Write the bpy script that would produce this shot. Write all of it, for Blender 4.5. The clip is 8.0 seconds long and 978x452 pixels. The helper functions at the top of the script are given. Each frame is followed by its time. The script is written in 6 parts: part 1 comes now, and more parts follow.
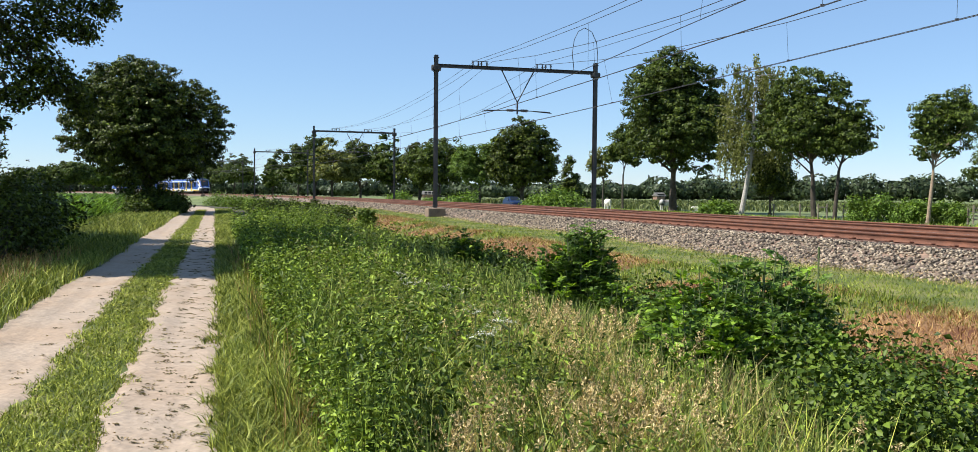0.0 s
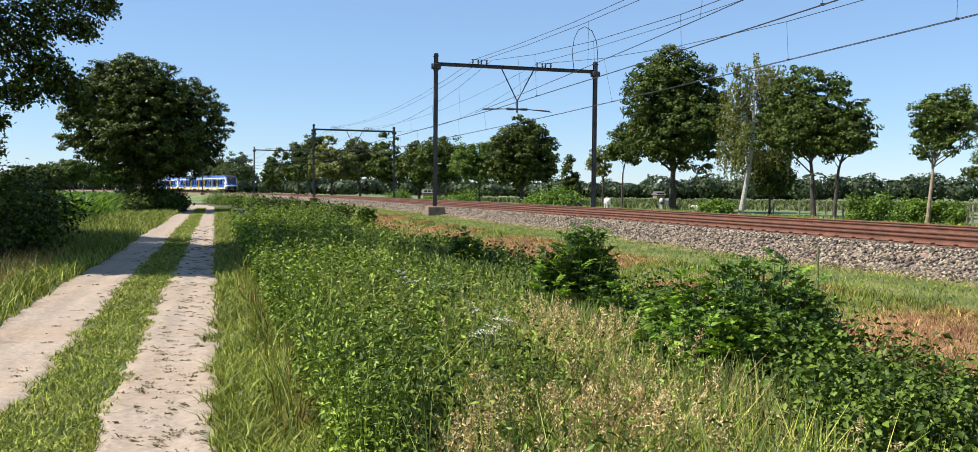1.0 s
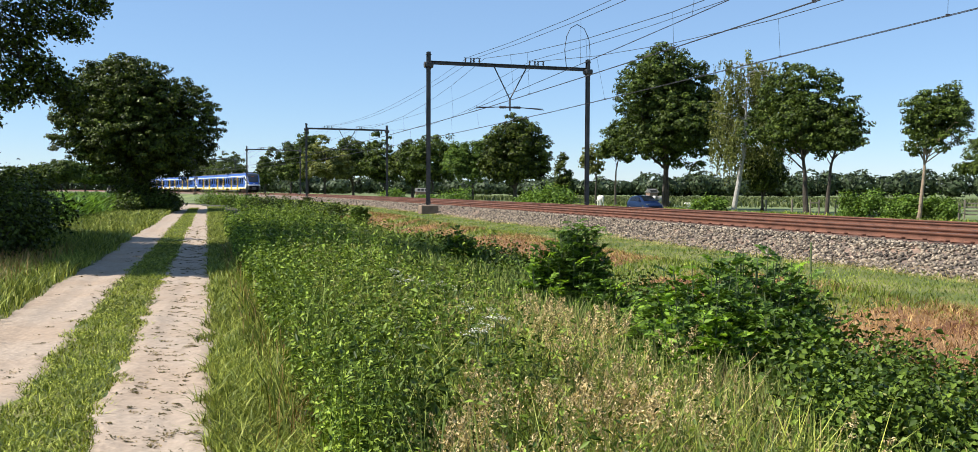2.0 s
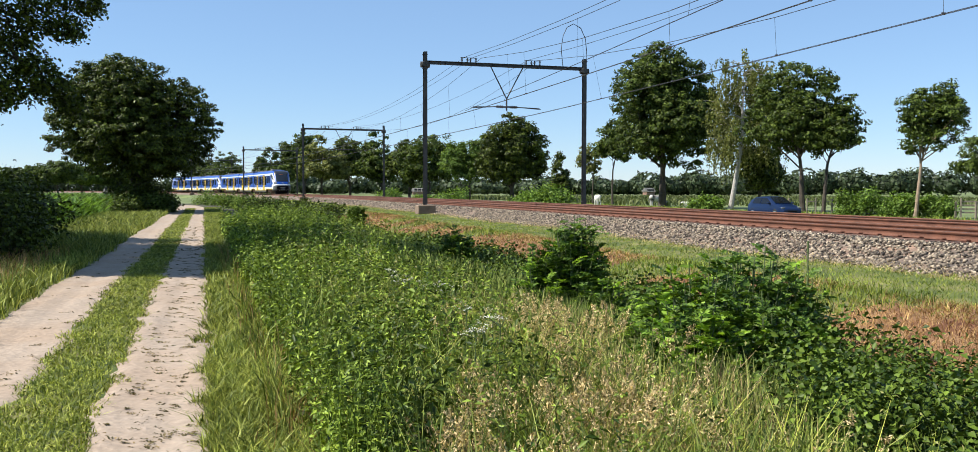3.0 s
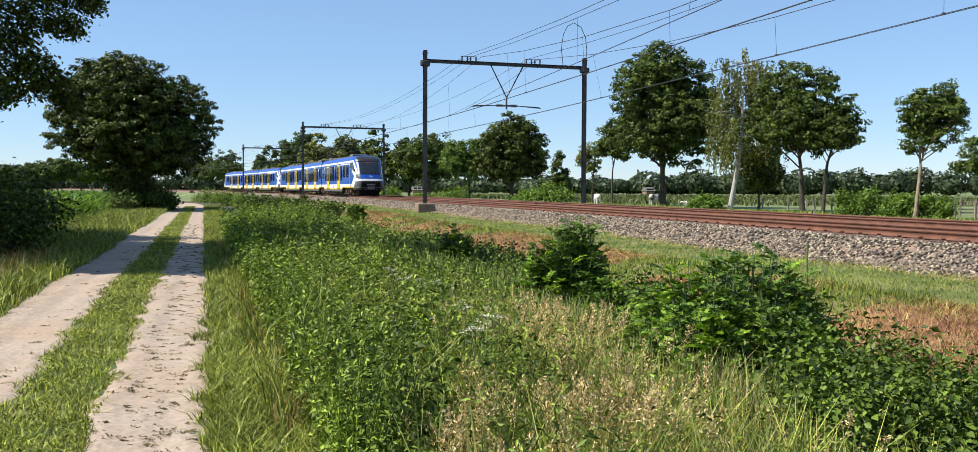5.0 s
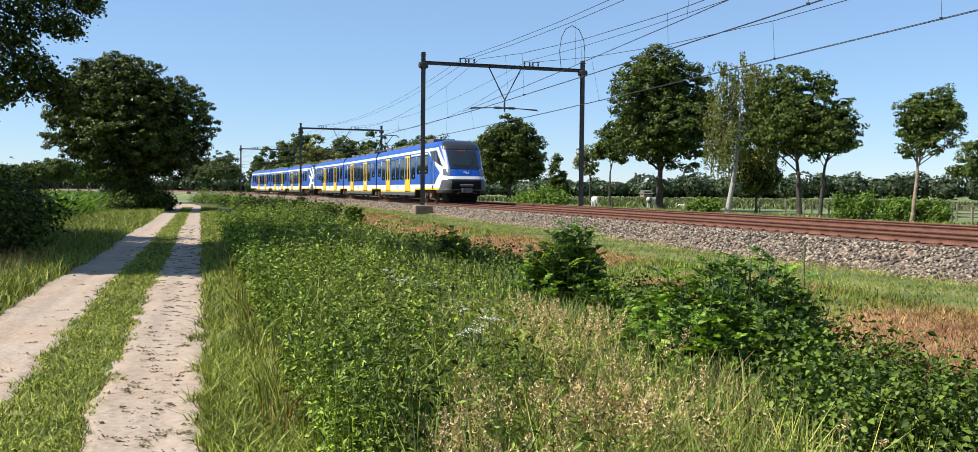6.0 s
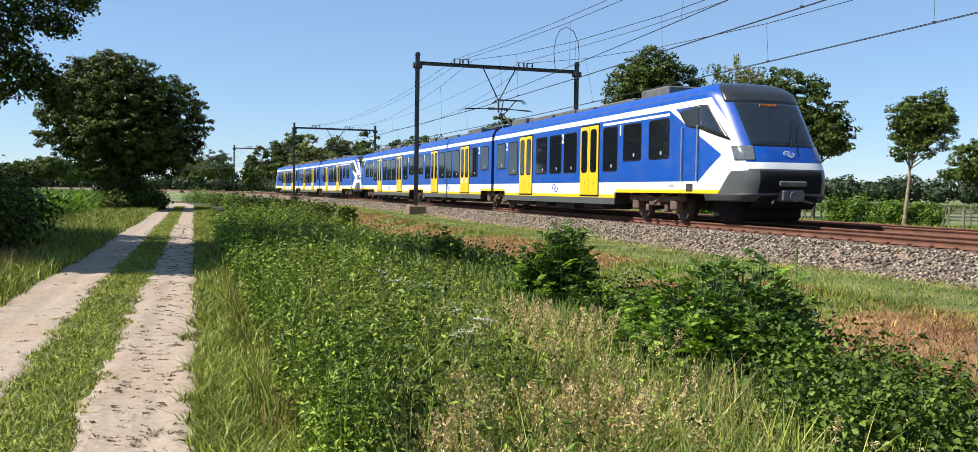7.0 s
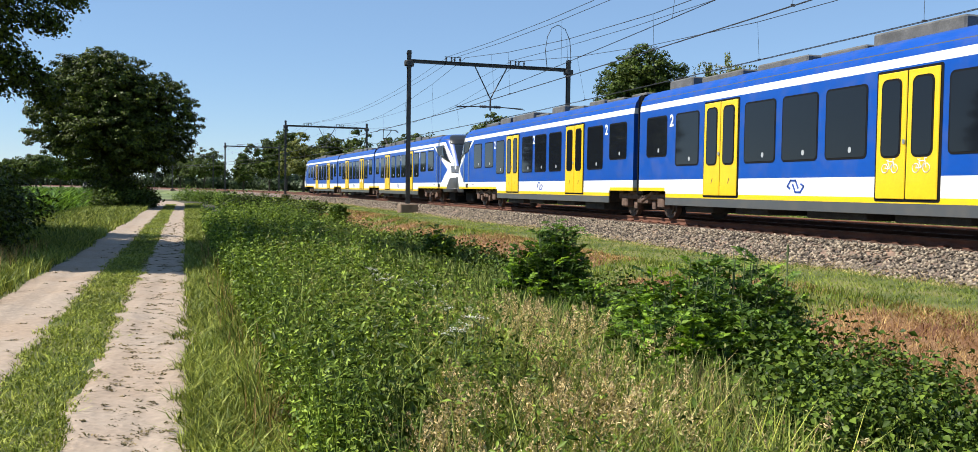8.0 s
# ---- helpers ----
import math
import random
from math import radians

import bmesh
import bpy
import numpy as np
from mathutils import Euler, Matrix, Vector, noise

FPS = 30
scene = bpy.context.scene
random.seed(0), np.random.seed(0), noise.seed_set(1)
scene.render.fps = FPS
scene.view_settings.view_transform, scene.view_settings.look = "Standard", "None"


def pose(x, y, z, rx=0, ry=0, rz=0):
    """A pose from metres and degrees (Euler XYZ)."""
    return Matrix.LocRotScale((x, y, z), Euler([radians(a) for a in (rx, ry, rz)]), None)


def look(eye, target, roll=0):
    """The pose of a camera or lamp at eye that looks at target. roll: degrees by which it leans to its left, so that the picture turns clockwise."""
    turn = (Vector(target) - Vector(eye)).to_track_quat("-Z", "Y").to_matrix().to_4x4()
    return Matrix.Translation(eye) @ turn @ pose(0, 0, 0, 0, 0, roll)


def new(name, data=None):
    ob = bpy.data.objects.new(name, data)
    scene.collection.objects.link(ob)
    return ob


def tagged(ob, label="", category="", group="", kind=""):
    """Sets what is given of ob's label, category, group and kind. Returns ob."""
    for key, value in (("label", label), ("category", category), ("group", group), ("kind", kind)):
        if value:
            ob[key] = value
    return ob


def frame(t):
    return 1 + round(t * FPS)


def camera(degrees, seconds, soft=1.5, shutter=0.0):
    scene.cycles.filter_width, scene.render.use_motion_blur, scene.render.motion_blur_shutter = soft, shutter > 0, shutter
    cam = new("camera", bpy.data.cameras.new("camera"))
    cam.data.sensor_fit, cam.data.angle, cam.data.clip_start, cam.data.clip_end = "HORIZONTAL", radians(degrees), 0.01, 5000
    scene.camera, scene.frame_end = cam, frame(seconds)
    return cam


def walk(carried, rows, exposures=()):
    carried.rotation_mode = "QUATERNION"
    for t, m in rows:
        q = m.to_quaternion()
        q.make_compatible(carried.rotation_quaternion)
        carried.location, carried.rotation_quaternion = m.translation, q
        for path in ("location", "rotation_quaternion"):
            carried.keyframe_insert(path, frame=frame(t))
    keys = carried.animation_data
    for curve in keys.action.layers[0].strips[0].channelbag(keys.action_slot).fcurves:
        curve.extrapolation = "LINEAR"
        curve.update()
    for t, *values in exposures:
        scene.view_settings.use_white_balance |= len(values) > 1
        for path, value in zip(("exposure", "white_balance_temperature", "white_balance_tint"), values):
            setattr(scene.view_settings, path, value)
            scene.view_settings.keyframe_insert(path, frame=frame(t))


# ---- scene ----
# camera: held by hand beside the path, it only turns a little
EYE = Vector((0.0, 0.0, 1.70))
cam = camera(56.46, 8.0, soft=0.5)
TURNS = [  # seconds, yaw, pitch, roll
    (0.0, 0.0, -2.061, 0.502), (0.5, -0.036, -2.09, 0.591), (1.0, 0.024, -2.147, 0.584), (1.5, 0.27, -2.229, 0.458),
    (3.0, 0.617, -2.272, 0.096), (3.5, 0.739, -2.317, 0.122), (4.0, 0.622, -2.369, 0.039), (4.5, 0.617, -2.376, 0.139),
    (6.0, 0.804, -2.213, 0.548), (6.5, 0.979, -2.16, 0.699), (7.0, 1.22, -2.161, 0.864), (7.5, 1.458, -2.219, 0.821),
    (8.0, 1.74, -2.275, 0.856)]


EXPOSURES = [(0.0, -0.22), (6.0, -0.24), (7.0, -0.28), (7.5, -0.34), (8.0, -0.34)]  # seconds, stops


def heading(yaw, pitch):
    a, b = radians(yaw), radians(pitch)
    return Vector((math.sin(a) * math.cos(b), math.cos(a) * math.cos(b), math.sin(b)))


walk(cam, [(t, look(EYE, EYE + heading(a, b), r)) for t, a, b, r in TURNS], EXPOSURES)

# daylight: clear sky, high sun from the side of the path
SUN_EL = radians(48)
SUN_TO = Vector((-0.985, -0.17, 0)).normalized()
SUN_DIR = Vector((SUN_TO.x * math.cos(SUN_EL), SUN_TO.y * math.cos(SUN_EL), math.sin(SUN_EL)))
world = bpy.data.worlds.new("sky")
scene.world = world
world.use_nodes = True
wn = world.node_tree
sky = wn.nodes.new("ShaderNodeTexSky")
sky.sky_type = "NISHITA"
sky.sun_disc = False
sky.sun_elevation = SUN_EL
sky.sun_rotation = math.atan2(SUN_TO.x, SUN_TO.y)
sky.air_density, sky.dust_density, sky.ozone_density = 0.9, 0.0, 6.0
wn.nodes["Background"].inputs["Strength"].default_value = 0.177
veil = wn.nodes.new("ShaderNodeMix")  # thin even summer haze over the clear sky
veil.data_type = "RGBA"
veil.inputs["Factor"].default_value = 0.38
veil.inputs["B"].default_value = (2.6, 4.1, 6.3, 1)
wn.links.new(sky.outputs[0], veil.inputs["A"])
wn.links.new(veil.outputs["Result"], wn.nodes["Background"].inputs["Color"])
sun = new("sun", bpy.data.lights.new("sun", "SUN"))
sun.data.energy, sun.data.angle, sun.data.color = 10.0, radians(0.53), (1.0, 0.95, 0.86)
sun.matrix_world = look(SUN_DIR * 50, (0, 0, 0))

rng = np.random.default_rng(7)


# ---- materials ----
def mat(name, color, rough=0.7, metal=0.0, vary=0.0, scale=3.0, fine=40.0, bump=0.0, color2=None, island=0.0, spec=0.5, coat=0.0,
        translucent=0.0, obj_random=0.0):
    """Principled surface with two scales of noise in colour and fine relief."""
    m = bpy.data.materials.new(name)
    m.use_nodes = True
    nt = m.node_tree
    b = nt.nodes["Principled BSDF"]
    b.inputs["Roughness"].default_value = rough
    b.inputs["Metallic"].default_value = metal
    b.inputs["Specular IOR Level"].default_value = spec
    b.inputs["Coat Weight"].default_value = coat
    tc = nt.nodes.new("ShaderNodeTexCoord")

    def noise_tex(s, detail=4):
        n = nt.nodes.new("ShaderNodeTexNoise")
        n.inputs["Scale"].default_value = s
        n.inputs["Detail"].default_value = detail
        nt.links.new(tc.outputs["Object"], n.inputs["Vector"])
        return n

    def mix(kind, fac, a, c):
        x = nt.nodes.new("ShaderNodeMix")
        x.data_type, x.blend_type = "RGBA", kind
        for sock, val in ((x.inputs["Factor"], fac), (x.inputs["A"], a), (x.inputs["B"], c)):
            if isinstance(val, bpy.types.NodeSocket):
                nt.links.new(val, sock)
            else:
                sock.default_value = val
        return x.outputs["Result"]

    def spread(sock, lo, hi, lo2=0.3, hi2=0.7):
        r = nt.nodes.new("ShaderNodeMapRange")
        nt.links.new(sock, r.inputs["Value"])
        for k, val in (("From Min", lo2), ("From Max", hi2), ("To Min", lo), ("To Max", hi)):
            r.inputs[k].default_value = val
        return r.outputs[0]

    def grey(sock):
        g = nt.nodes.new("ShaderNodeCombineColor")
        for i in range(3):
            nt.links.new(sock, g.inputs[i])
        return g.outputs[0]

    out = (*color, 1)
    c2 = (*(color2 or color), 1)
    if color2:
        out = mix("MIX", spread(noise_tex(scale).outputs["Fac"], 0, 1, 0.38, 0.62), out, c2)
    if island:
        geo = nt.nodes.new("ShaderNodeNewGeometry")
        if color2:
            out = mix("MIX", geo.outputs["Random Per Island"], (*color, 1), c2)
        out = mix("MULTIPLY", 1.0, out, grey(spread(geo.outputs["Random Per Island"], 1 - island, 1 + island, 0, 1)))
    if obj_random:
        oi = nt.nodes.new("ShaderNodeObjectInfo")
        out = mix("MULTIPLY", 1.0, out, grey(spread(oi.outputs["Random"], 1 - obj_random, 1 + obj_random, 0, 1)))
    if vary:
        out = mix("MULTIPLY", 1.0, out, grey(spread(noise_tex(scale).outputs["Fac"], 1 - vary, 1 + vary)))
        out = mix("MULTIPLY", 1.0, out, grey(spread(noise_tex(fine).outputs["Fac"], 1 - vary * 0.7, 1 + vary * 0.7)))
    if isinstance(out, bpy.types.NodeSocket):
        nt.links.new(out, b.inputs["Base Color"])
    else:
        b.inputs["Base Color"].default_value = out
    if bump:
        bn = nt.nodes.new("ShaderNodeBump")
        bn.inputs["Strength"].default_value = bump
        bn.inputs["Distance"].default_value = 0.02
        nt.links.new(noise_tex(fine, 6).outputs["Fac"], bn.inputs["Height"])
        nt.links.new(bn.outputs[0], b.inputs["Normal"])
    if translucent:
        tr = nt.nodes.new("ShaderNodeBsdfTranslucent")
        if isinstance(out, bpy.types.NodeSocket):
            nt.links.new(mix("MULTIPLY", 1.0, out, (1.5, 1.5, 0.55, 1)), tr.inputs["Color"])
        ms = nt.nodes.new("ShaderNodeMixShader")
        ms.inputs[0].default_value = translucent
        nt.links.new(b.outputs[0], ms.inputs[1])
        nt.links.new(tr.outputs[0], ms.inputs[2])
        nt.links.new(ms.outputs[0], nt.nodes["Material Output"].inputs["Surface"])
    return m


def glass(name, color=(0.02, 0.025, 0.03), rough=0.06):
    return mat(name, color, rough, spec=0.6, vary=0.05, scale=1.2)


M_SAND = mat("pale_sand", (0.378, 0.298, 0.227), 0.95, vary=0.2, scale=0.8, fine=14, bump=0.9, color2=(0.277, 0.206, 0.147))
# near-black: the deep shade between the plants is put into the soil colour
M_SOIL = mat("grassy_soil", (0.032, 0.035, 0.013), 0.95, vary=0.35, scale=0.7, fine=18, bump=0.8, color2=(0.055, 0.046, 0.022))
M_TURF = mat("grass_thatch", (0.075, 0.108, 0.015), 0.95, vary=0.4, scale=1.2, fine=30, bump=1.0, color2=(0.139, 0.13, 0.042))
M_DRYBANK = mat("dry_red_thatch", (0.151, 0.057, 0.025), 0.95, vary=0.35, scale=0.9, fine=30, bump=1.0, color2=(0.252, 0.16, 0.076))
M_FIELD = mat("far_field_green", (0.101, 0.139, 0.038), 0.95, vary=0.3, scale=0.06, fine=2.0, color2=(0.143, 0.168, 0.055))
M_BALLAST = mat("ballast_bed", (0.143, 0.113, 0.092), 0.9, vary=0.5, scale=2, fine=22, bump=1.0, color2=(0.168, 0.109, 0.076))
M_STONE = mat("ballast_stone", (0.08, 0.061, 0.047), 0.85, island=0.6, color2=(0.26, 0.21, 0.151), vary=0.15, scale=8, fine=60)
M_RAIL = mat("rusty_rail_steel", (0.13, 0.052, 0.03), 0.8, metal=0.15, vary=0.3, scale=3, fine=50, bump=0.3)
M_RAILTOP = mat("worn_rail_head", (0.202, 0.122, 0.088), 0.45, metal=0.6, vary=0.2, scale=2, fine=40)
M_SLEEPER = mat("rust_stained_sleeper", (0.118, 0.063, 0.044), 0.9, vary=0.3, scale=5, fine=40, bump=0.4, obj_random=0.25)
M_STEEL = mat("weathered_mast_steel", (0.062, 0.058, 0.055), 0.6, metal=0.3, vary=0.35, scale=2, fine=30, bump=0.2)
M_CONCRETE = mat("pale_concrete", (0.19, 0.135, 0.095), 0.9, vary=0.25, scale=3, fine=40, bump=0.5)
M_WIRE = mat("dark_copper_wire", (0.05, 0.048, 0.045), 0.5, metal=0.6, vary=0.1)
M_INSUL = mat("brown_insulator", (0.07, 0.06, 0.055), 0.35, vary=0.2, scale=20)
# bark colour darkened to include the crown's shade on the trunk
M_BARK = mat("grey_brown_bark", (0.055, 0.044, 0.033), 0.95, vary=0.4, scale=3, fine=25, bump=1.0)
M_BIRCH = mat("white_birch_bark", (0.437, 0.412, 0.37), 0.85, vary=0.35, scale=4, fine=12, bump=0.5, color2=(0.218, 0.202, 0.176))
M_ROAD = mat("asphalt_road", (0.055, 0.055, 0.058), 0.9, vary=0.2, scale=1, fine=60, bump=0.3)
M_WOODPOST = mat("grey_fence_wood", (0.20, 0.165, 0.125), 0.9, vary=0.3, scale=4, fine=40, bump=0.4, obj_random=0.2)


def leafmat(name, a, b, tr=0.3, island=0.5, rough=0.48, vary=0.28, scale=0.7):
    return mat(name, a, rough, color2=b, island=island, spec=0.16, translucent=tr, vary=vary, scale=scale, fine=5.0)


# ---- mesh helpers ----
def part(name, bm, material, parent=None, label="", smooth=False):
    me = bpy.data.meshes.new(name)
    bm.to_mesh(me)
    bm.free()
    return linked(name, me, material, parent, label, smooth)


def linked(name, me, material, parent=None, label="", smooth=False):
    for m in (material if isinstance(material, (list, tuple)) else [material]):
        me.materials.append(m)
    if smooth:
        me.polygons.foreach_set("use_smooth", [True] * len(me.polygons))
    ob = new(name, me)
    if parent is not None:
        ob.parent = parent
    if label:
        tagged(ob, label)
    return ob


def raw(name, verts, faces):
    """Mesh from arrays; faces all of one size."""
    verts, faces = np.asarray(verts, dtype=np.float32), np.asarray(faces, dtype=np.int32)
    me = bpy.data.meshes.new(name)
    n, k = faces.shape
    me.vertices.add(len(verts))
    me.vertices.foreach_set("co", verts.ravel())
    me.loops.add(n * k)
    me.loops.foreach_set("vertex_index", faces.ravel())
    me.polygons.add(n)
    me.polygons.foreach_set("loop_start", np.arange(0, n * k, k, dtype=np.int32))
    me.update(calc_edges=True)
    me.validate()
    return me


def box(bm, x0, x1, y0, y1, z0, z1, bevel=0.0):
    r = bmesh.ops.create_cube(bm, size=1.0, matrix=Matrix.Translation(((x0 + x1) / 2, (y0 + y1) / 2, (z0 + z1) / 2))
                              @ Matrix.Diagonal((x1 - x0, y1 - y0, z1 - z0, 1)))
    if bevel:
        es = list({e for v in r["verts"] for e in v.link_edges})
        bmesh.ops.bevel(bm, geom=es, offset=bevel, segments=1, affect="EDGES", profile=0.7)
    return r


def rod(bm, a, b, r, r2=None, seg=8):
    a, b = Vector(a), Vector(b)
    d = b - a
    m = Matrix.Translation((a + b) / 2) @ d.to_track_quat("Z", "Y").to_matrix().to_4x4()
    return bmesh.ops.create_cone(bm, cap_ends=True, segments=seg, radius1=r, radius2=r if r2 is None else r2, depth=d.length, matrix=m)


def empty(name, m=None):
    e = new(name)
    e.empty_display_size = 0.2
    if m is not None:
        e.matrix_world = m
    return e


def unit(a):
    return a / np.maximum(np.linalg.norm(a, axis=-1, keepdims=True), 1e-9)


def leaves(centres, normals, axes, length, width, fold=0.18):
    """Folded four-cornered leaves as arrays: two triangles each."""
    n = unit(normals)
    a = unit(axes - (axes * n).sum(-1, keepdims=True) * n)
    s = np.cross(n, a)
    L, W = np.asarray(length)[:, None], np.asarray(width)[:, None]
    base, tip = centres - a * L * 0.5, centres + a * L * 0.5 - n * L * 0.12
    mid = centres - a * L * 0.05
    v = np.stack([base, mid + s * W * 0.5 + n * W * fold, tip, mid - s * W * 0.5 + n * W * fold], 1).reshape(-1, 3)
    i = np.arange(len(centres))[:, None] * 4
    f = np.concatenate([i + [[0, 1, 2]], i + [[0, 2, 3]]])
    return v, f


def small_leaves(centres, normals, axes, length, width):
    """Pointed one-facet leaves for crowns seen from afar."""
    n = unit(normals)
    a = unit(axes - (axes * n).sum(-1, keepdims=True) * n)
    s = np.cross(n, a)
    L, W = np.asarray(length)[:, None], np.asarray(width)[:, None]
    v = np.stack([centres - a * L * 0.5 - s * W * 0.5, centres - a * L * 0.3 + s * W * 0.6, centres + a * L * 0.6], 1).reshape(-1, 3)
    return v, np.arange(len(v)).reshape(-1, 3)


def blades(base, height, lean, width, curl=0.5):
    """Grass blades as arrays: three triangles each, bent along lean (horizontal vectors)."""
    n = len(base)
    up = np.zeros((n, 3))
    up[:, 2] = 1
    side = rng.normal(size=(n, 3))
    side[:, 2] = 0
    side = unit(side)
    h, w = np.asarray(height)[:, None], np.asarray(width)[:, None]
    p1 = base + up * h * 0.55 + lean * h * 0.25
    p2 = base + up * h * (1 - 0.12 * curl) + lean * h
    v = np.stack([base - side * w / 2, base + side * w / 2, p1 + side * w * 0.42, p1 - side * w * 0.42, p2], 1).reshape(-1, 3)
    i = np.arange(n)[:, None] * 5
    f = np.concatenate([i + [[0, 1, 2]], i + [[0, 2, 3]], i + [[3, 2, 4]]])
    return v, f


def joined(pieces):
    vs, fs, o = [], [], 0
    for v, f in pieces:
        vs.append(v)
        fs.append(f + o)
        o += len(v)
    return np.concatenate(vs), np.concatenate(fs)


# ---- plan ----
def track_x(y):
    """Centre line of the near track."""
    y = np.asarray(y, dtype=float)
    far = np.maximum(y - 120, 0)
    return 14.06 - 0.2484 * y - 0.000415 * y * y - 0.00048 * far * far


def track_slope(y):
    y = np.asarray(y, dtype=float)
    return -0.2484 - 0.00083 * y - 0.00096 * np.maximum(y - 120, 0)


TY = np.linspace(-60, 460, 5201)
TX = track_x(TY)
TS = np.concatenate([[0], np.cumsum(np.hypot(np.diff(TX), np.diff(TY)))])
TS -= np.interp(5.0, TY, TS)


def on_track(s, off=0.0, z=0.0):
    """Point at arc length s along the near track, off metres to the far side, and the heading away from the camera."""
    y = float(np.interp(s, TS, TY))
    d = Vector((float(track_slope(y)), 1, 0)).normalized()
    n = Vector((d.y, -d.x, 0))
    return Vector((float(track_x(y)), y, z)) + n * off, d


RAIL_Z = 0.924
PROFILE_D = [-400, -13.2, -11.0, -9.7, -8.7, -7.5, -6.4, -5.3, -3.1, -2.7, -1.75, 5.75, 7.0, 9.0, 12.0, 400]
PROFILE_Z = [0.0, 0.0, 0.0, -0.06, -0.34, -0.34, 0.0, 0.25, 0.32, 0.37, 0.72, 0.72, 0.35, 0.0, -0.22, -0.22]


def across(x, y):
    """Signed distance from the near track's centre line, negative on the path's side."""
    y = np.asarray(y, dtype=float)
    yc = np.clip(y, -60, 430)
    return (np.asarray(x, dtype=float) - track_x(yc)) / np.sqrt(1 + track_slope(yc) ** 2)


def path_u(x, y):
    """Signed distance from the middle of the sandy path."""
    return (np.asarray(x) + 1.2 + 0.3 * np.asarray(y)) * 0.958


def path_xy(u, y):
    return u / 0.958 - 1.2 - 0.3 * y


def ground_z(x, y):
    x, y = np.asarray(x, dtype=float), np.asarray(y, dtype=float)
    z = np.interp(across(x, y), PROFILE_D, PROFILE_Z)
    u = path_u(x, y)
    near = np.clip((90 - y) / 20, 0, 1)
    rut = np.exp(-((np.abs(u) - 0.8) / 0.3) ** 2) * 0.035
    lump = 0.02 * np.sin(x * 1.7 + 0.6 * y) * np.cos(y * 1.3 - 0.4 * x) + 0.03 * np.sin(0.37 * x - 0.21 * y + 1)
    bed = np.clip((np.abs(across(x, y) - 2.0) - 4.0), 0, 1)
    return z - rut * near + lump * bed


# ---- ground ----
def grid_mesh(name, cols, rows, xf, zf):
    c, r = np.meshgrid(cols, rows)
    x = xf(c, r)
    v = np.stack([x, r, zf(x, r)], -1).reshape(-1, 3)
    nc, nr = len(cols), len(rows)
    i = (np.arange(nr - 1)[:, None] * nc + np.arange(nc - 1)[None]).reshape(-1, 1)
    return raw(name, v, i + [[0, 1, nc + 1, nc]])


def build_ground():
    cols = np.concatenate([[-3000, -1200, -500, -250, -120, -70, -45], np.arange(-32, 13, 0.3), [16, 22, 32, 50, 90, 180, 400, 1000, 3000]])
    rows = np.concatenate([[-300, -120, -50], np.arange(-15, 45, 0.35), np.arange(45, 130, 1.5), np.arange(130, 430, 8), [460, 520, 700, 1100, 1800, 3200]])
    me = grid_mesh("ground", cols, rows, lambda c, r: track_x(np.clip(r, -60, 430)) + c, ground_z)
    tagged(linked("ground", me, [M_SOIL, M_FIELD, M_BALLAST, M_TURF, M_DRYBANK], None, smooth=True), "grassy verge, ditch banks and flat green fields", "ground", kind="structure")
    mid = np.zeros((len(me.polygons), 3), dtype=np.float32)
    me.polygons.foreach_get("center", mid.ravel())
    d = across(mid[:, 0], mid[:, 1])
    idx = np.where((d > 14) | (d < -30) | (mid[:, 1] > 110), 1, 0)
    u = path_u(mid[:, 0], mid[:, 1])
    idx[(np.abs(u - 0.2) < 1.9) & (mid[:, 1] < 90)] = 3
    idx[(d > -7.6) & (d <= -2.9) & (mid[:, 1] < 160)] = 3
    dry = np.array([noise.noise((a * 0.3, b * 0.3, 3.0)) for a, b in mid[:, :2]])
    idx[(d > -7.5) & (d <= -5.3 + 0.5 * dry) & (dry > -0.18) & (mid[:, 1] < 60)] = 4
    idx[(d > -2.9) & (d < 7.0) & (mid[:, 1] < 440)] = 2
    me.polygons.foreach_set("material_index", idx.astype(np.int32))


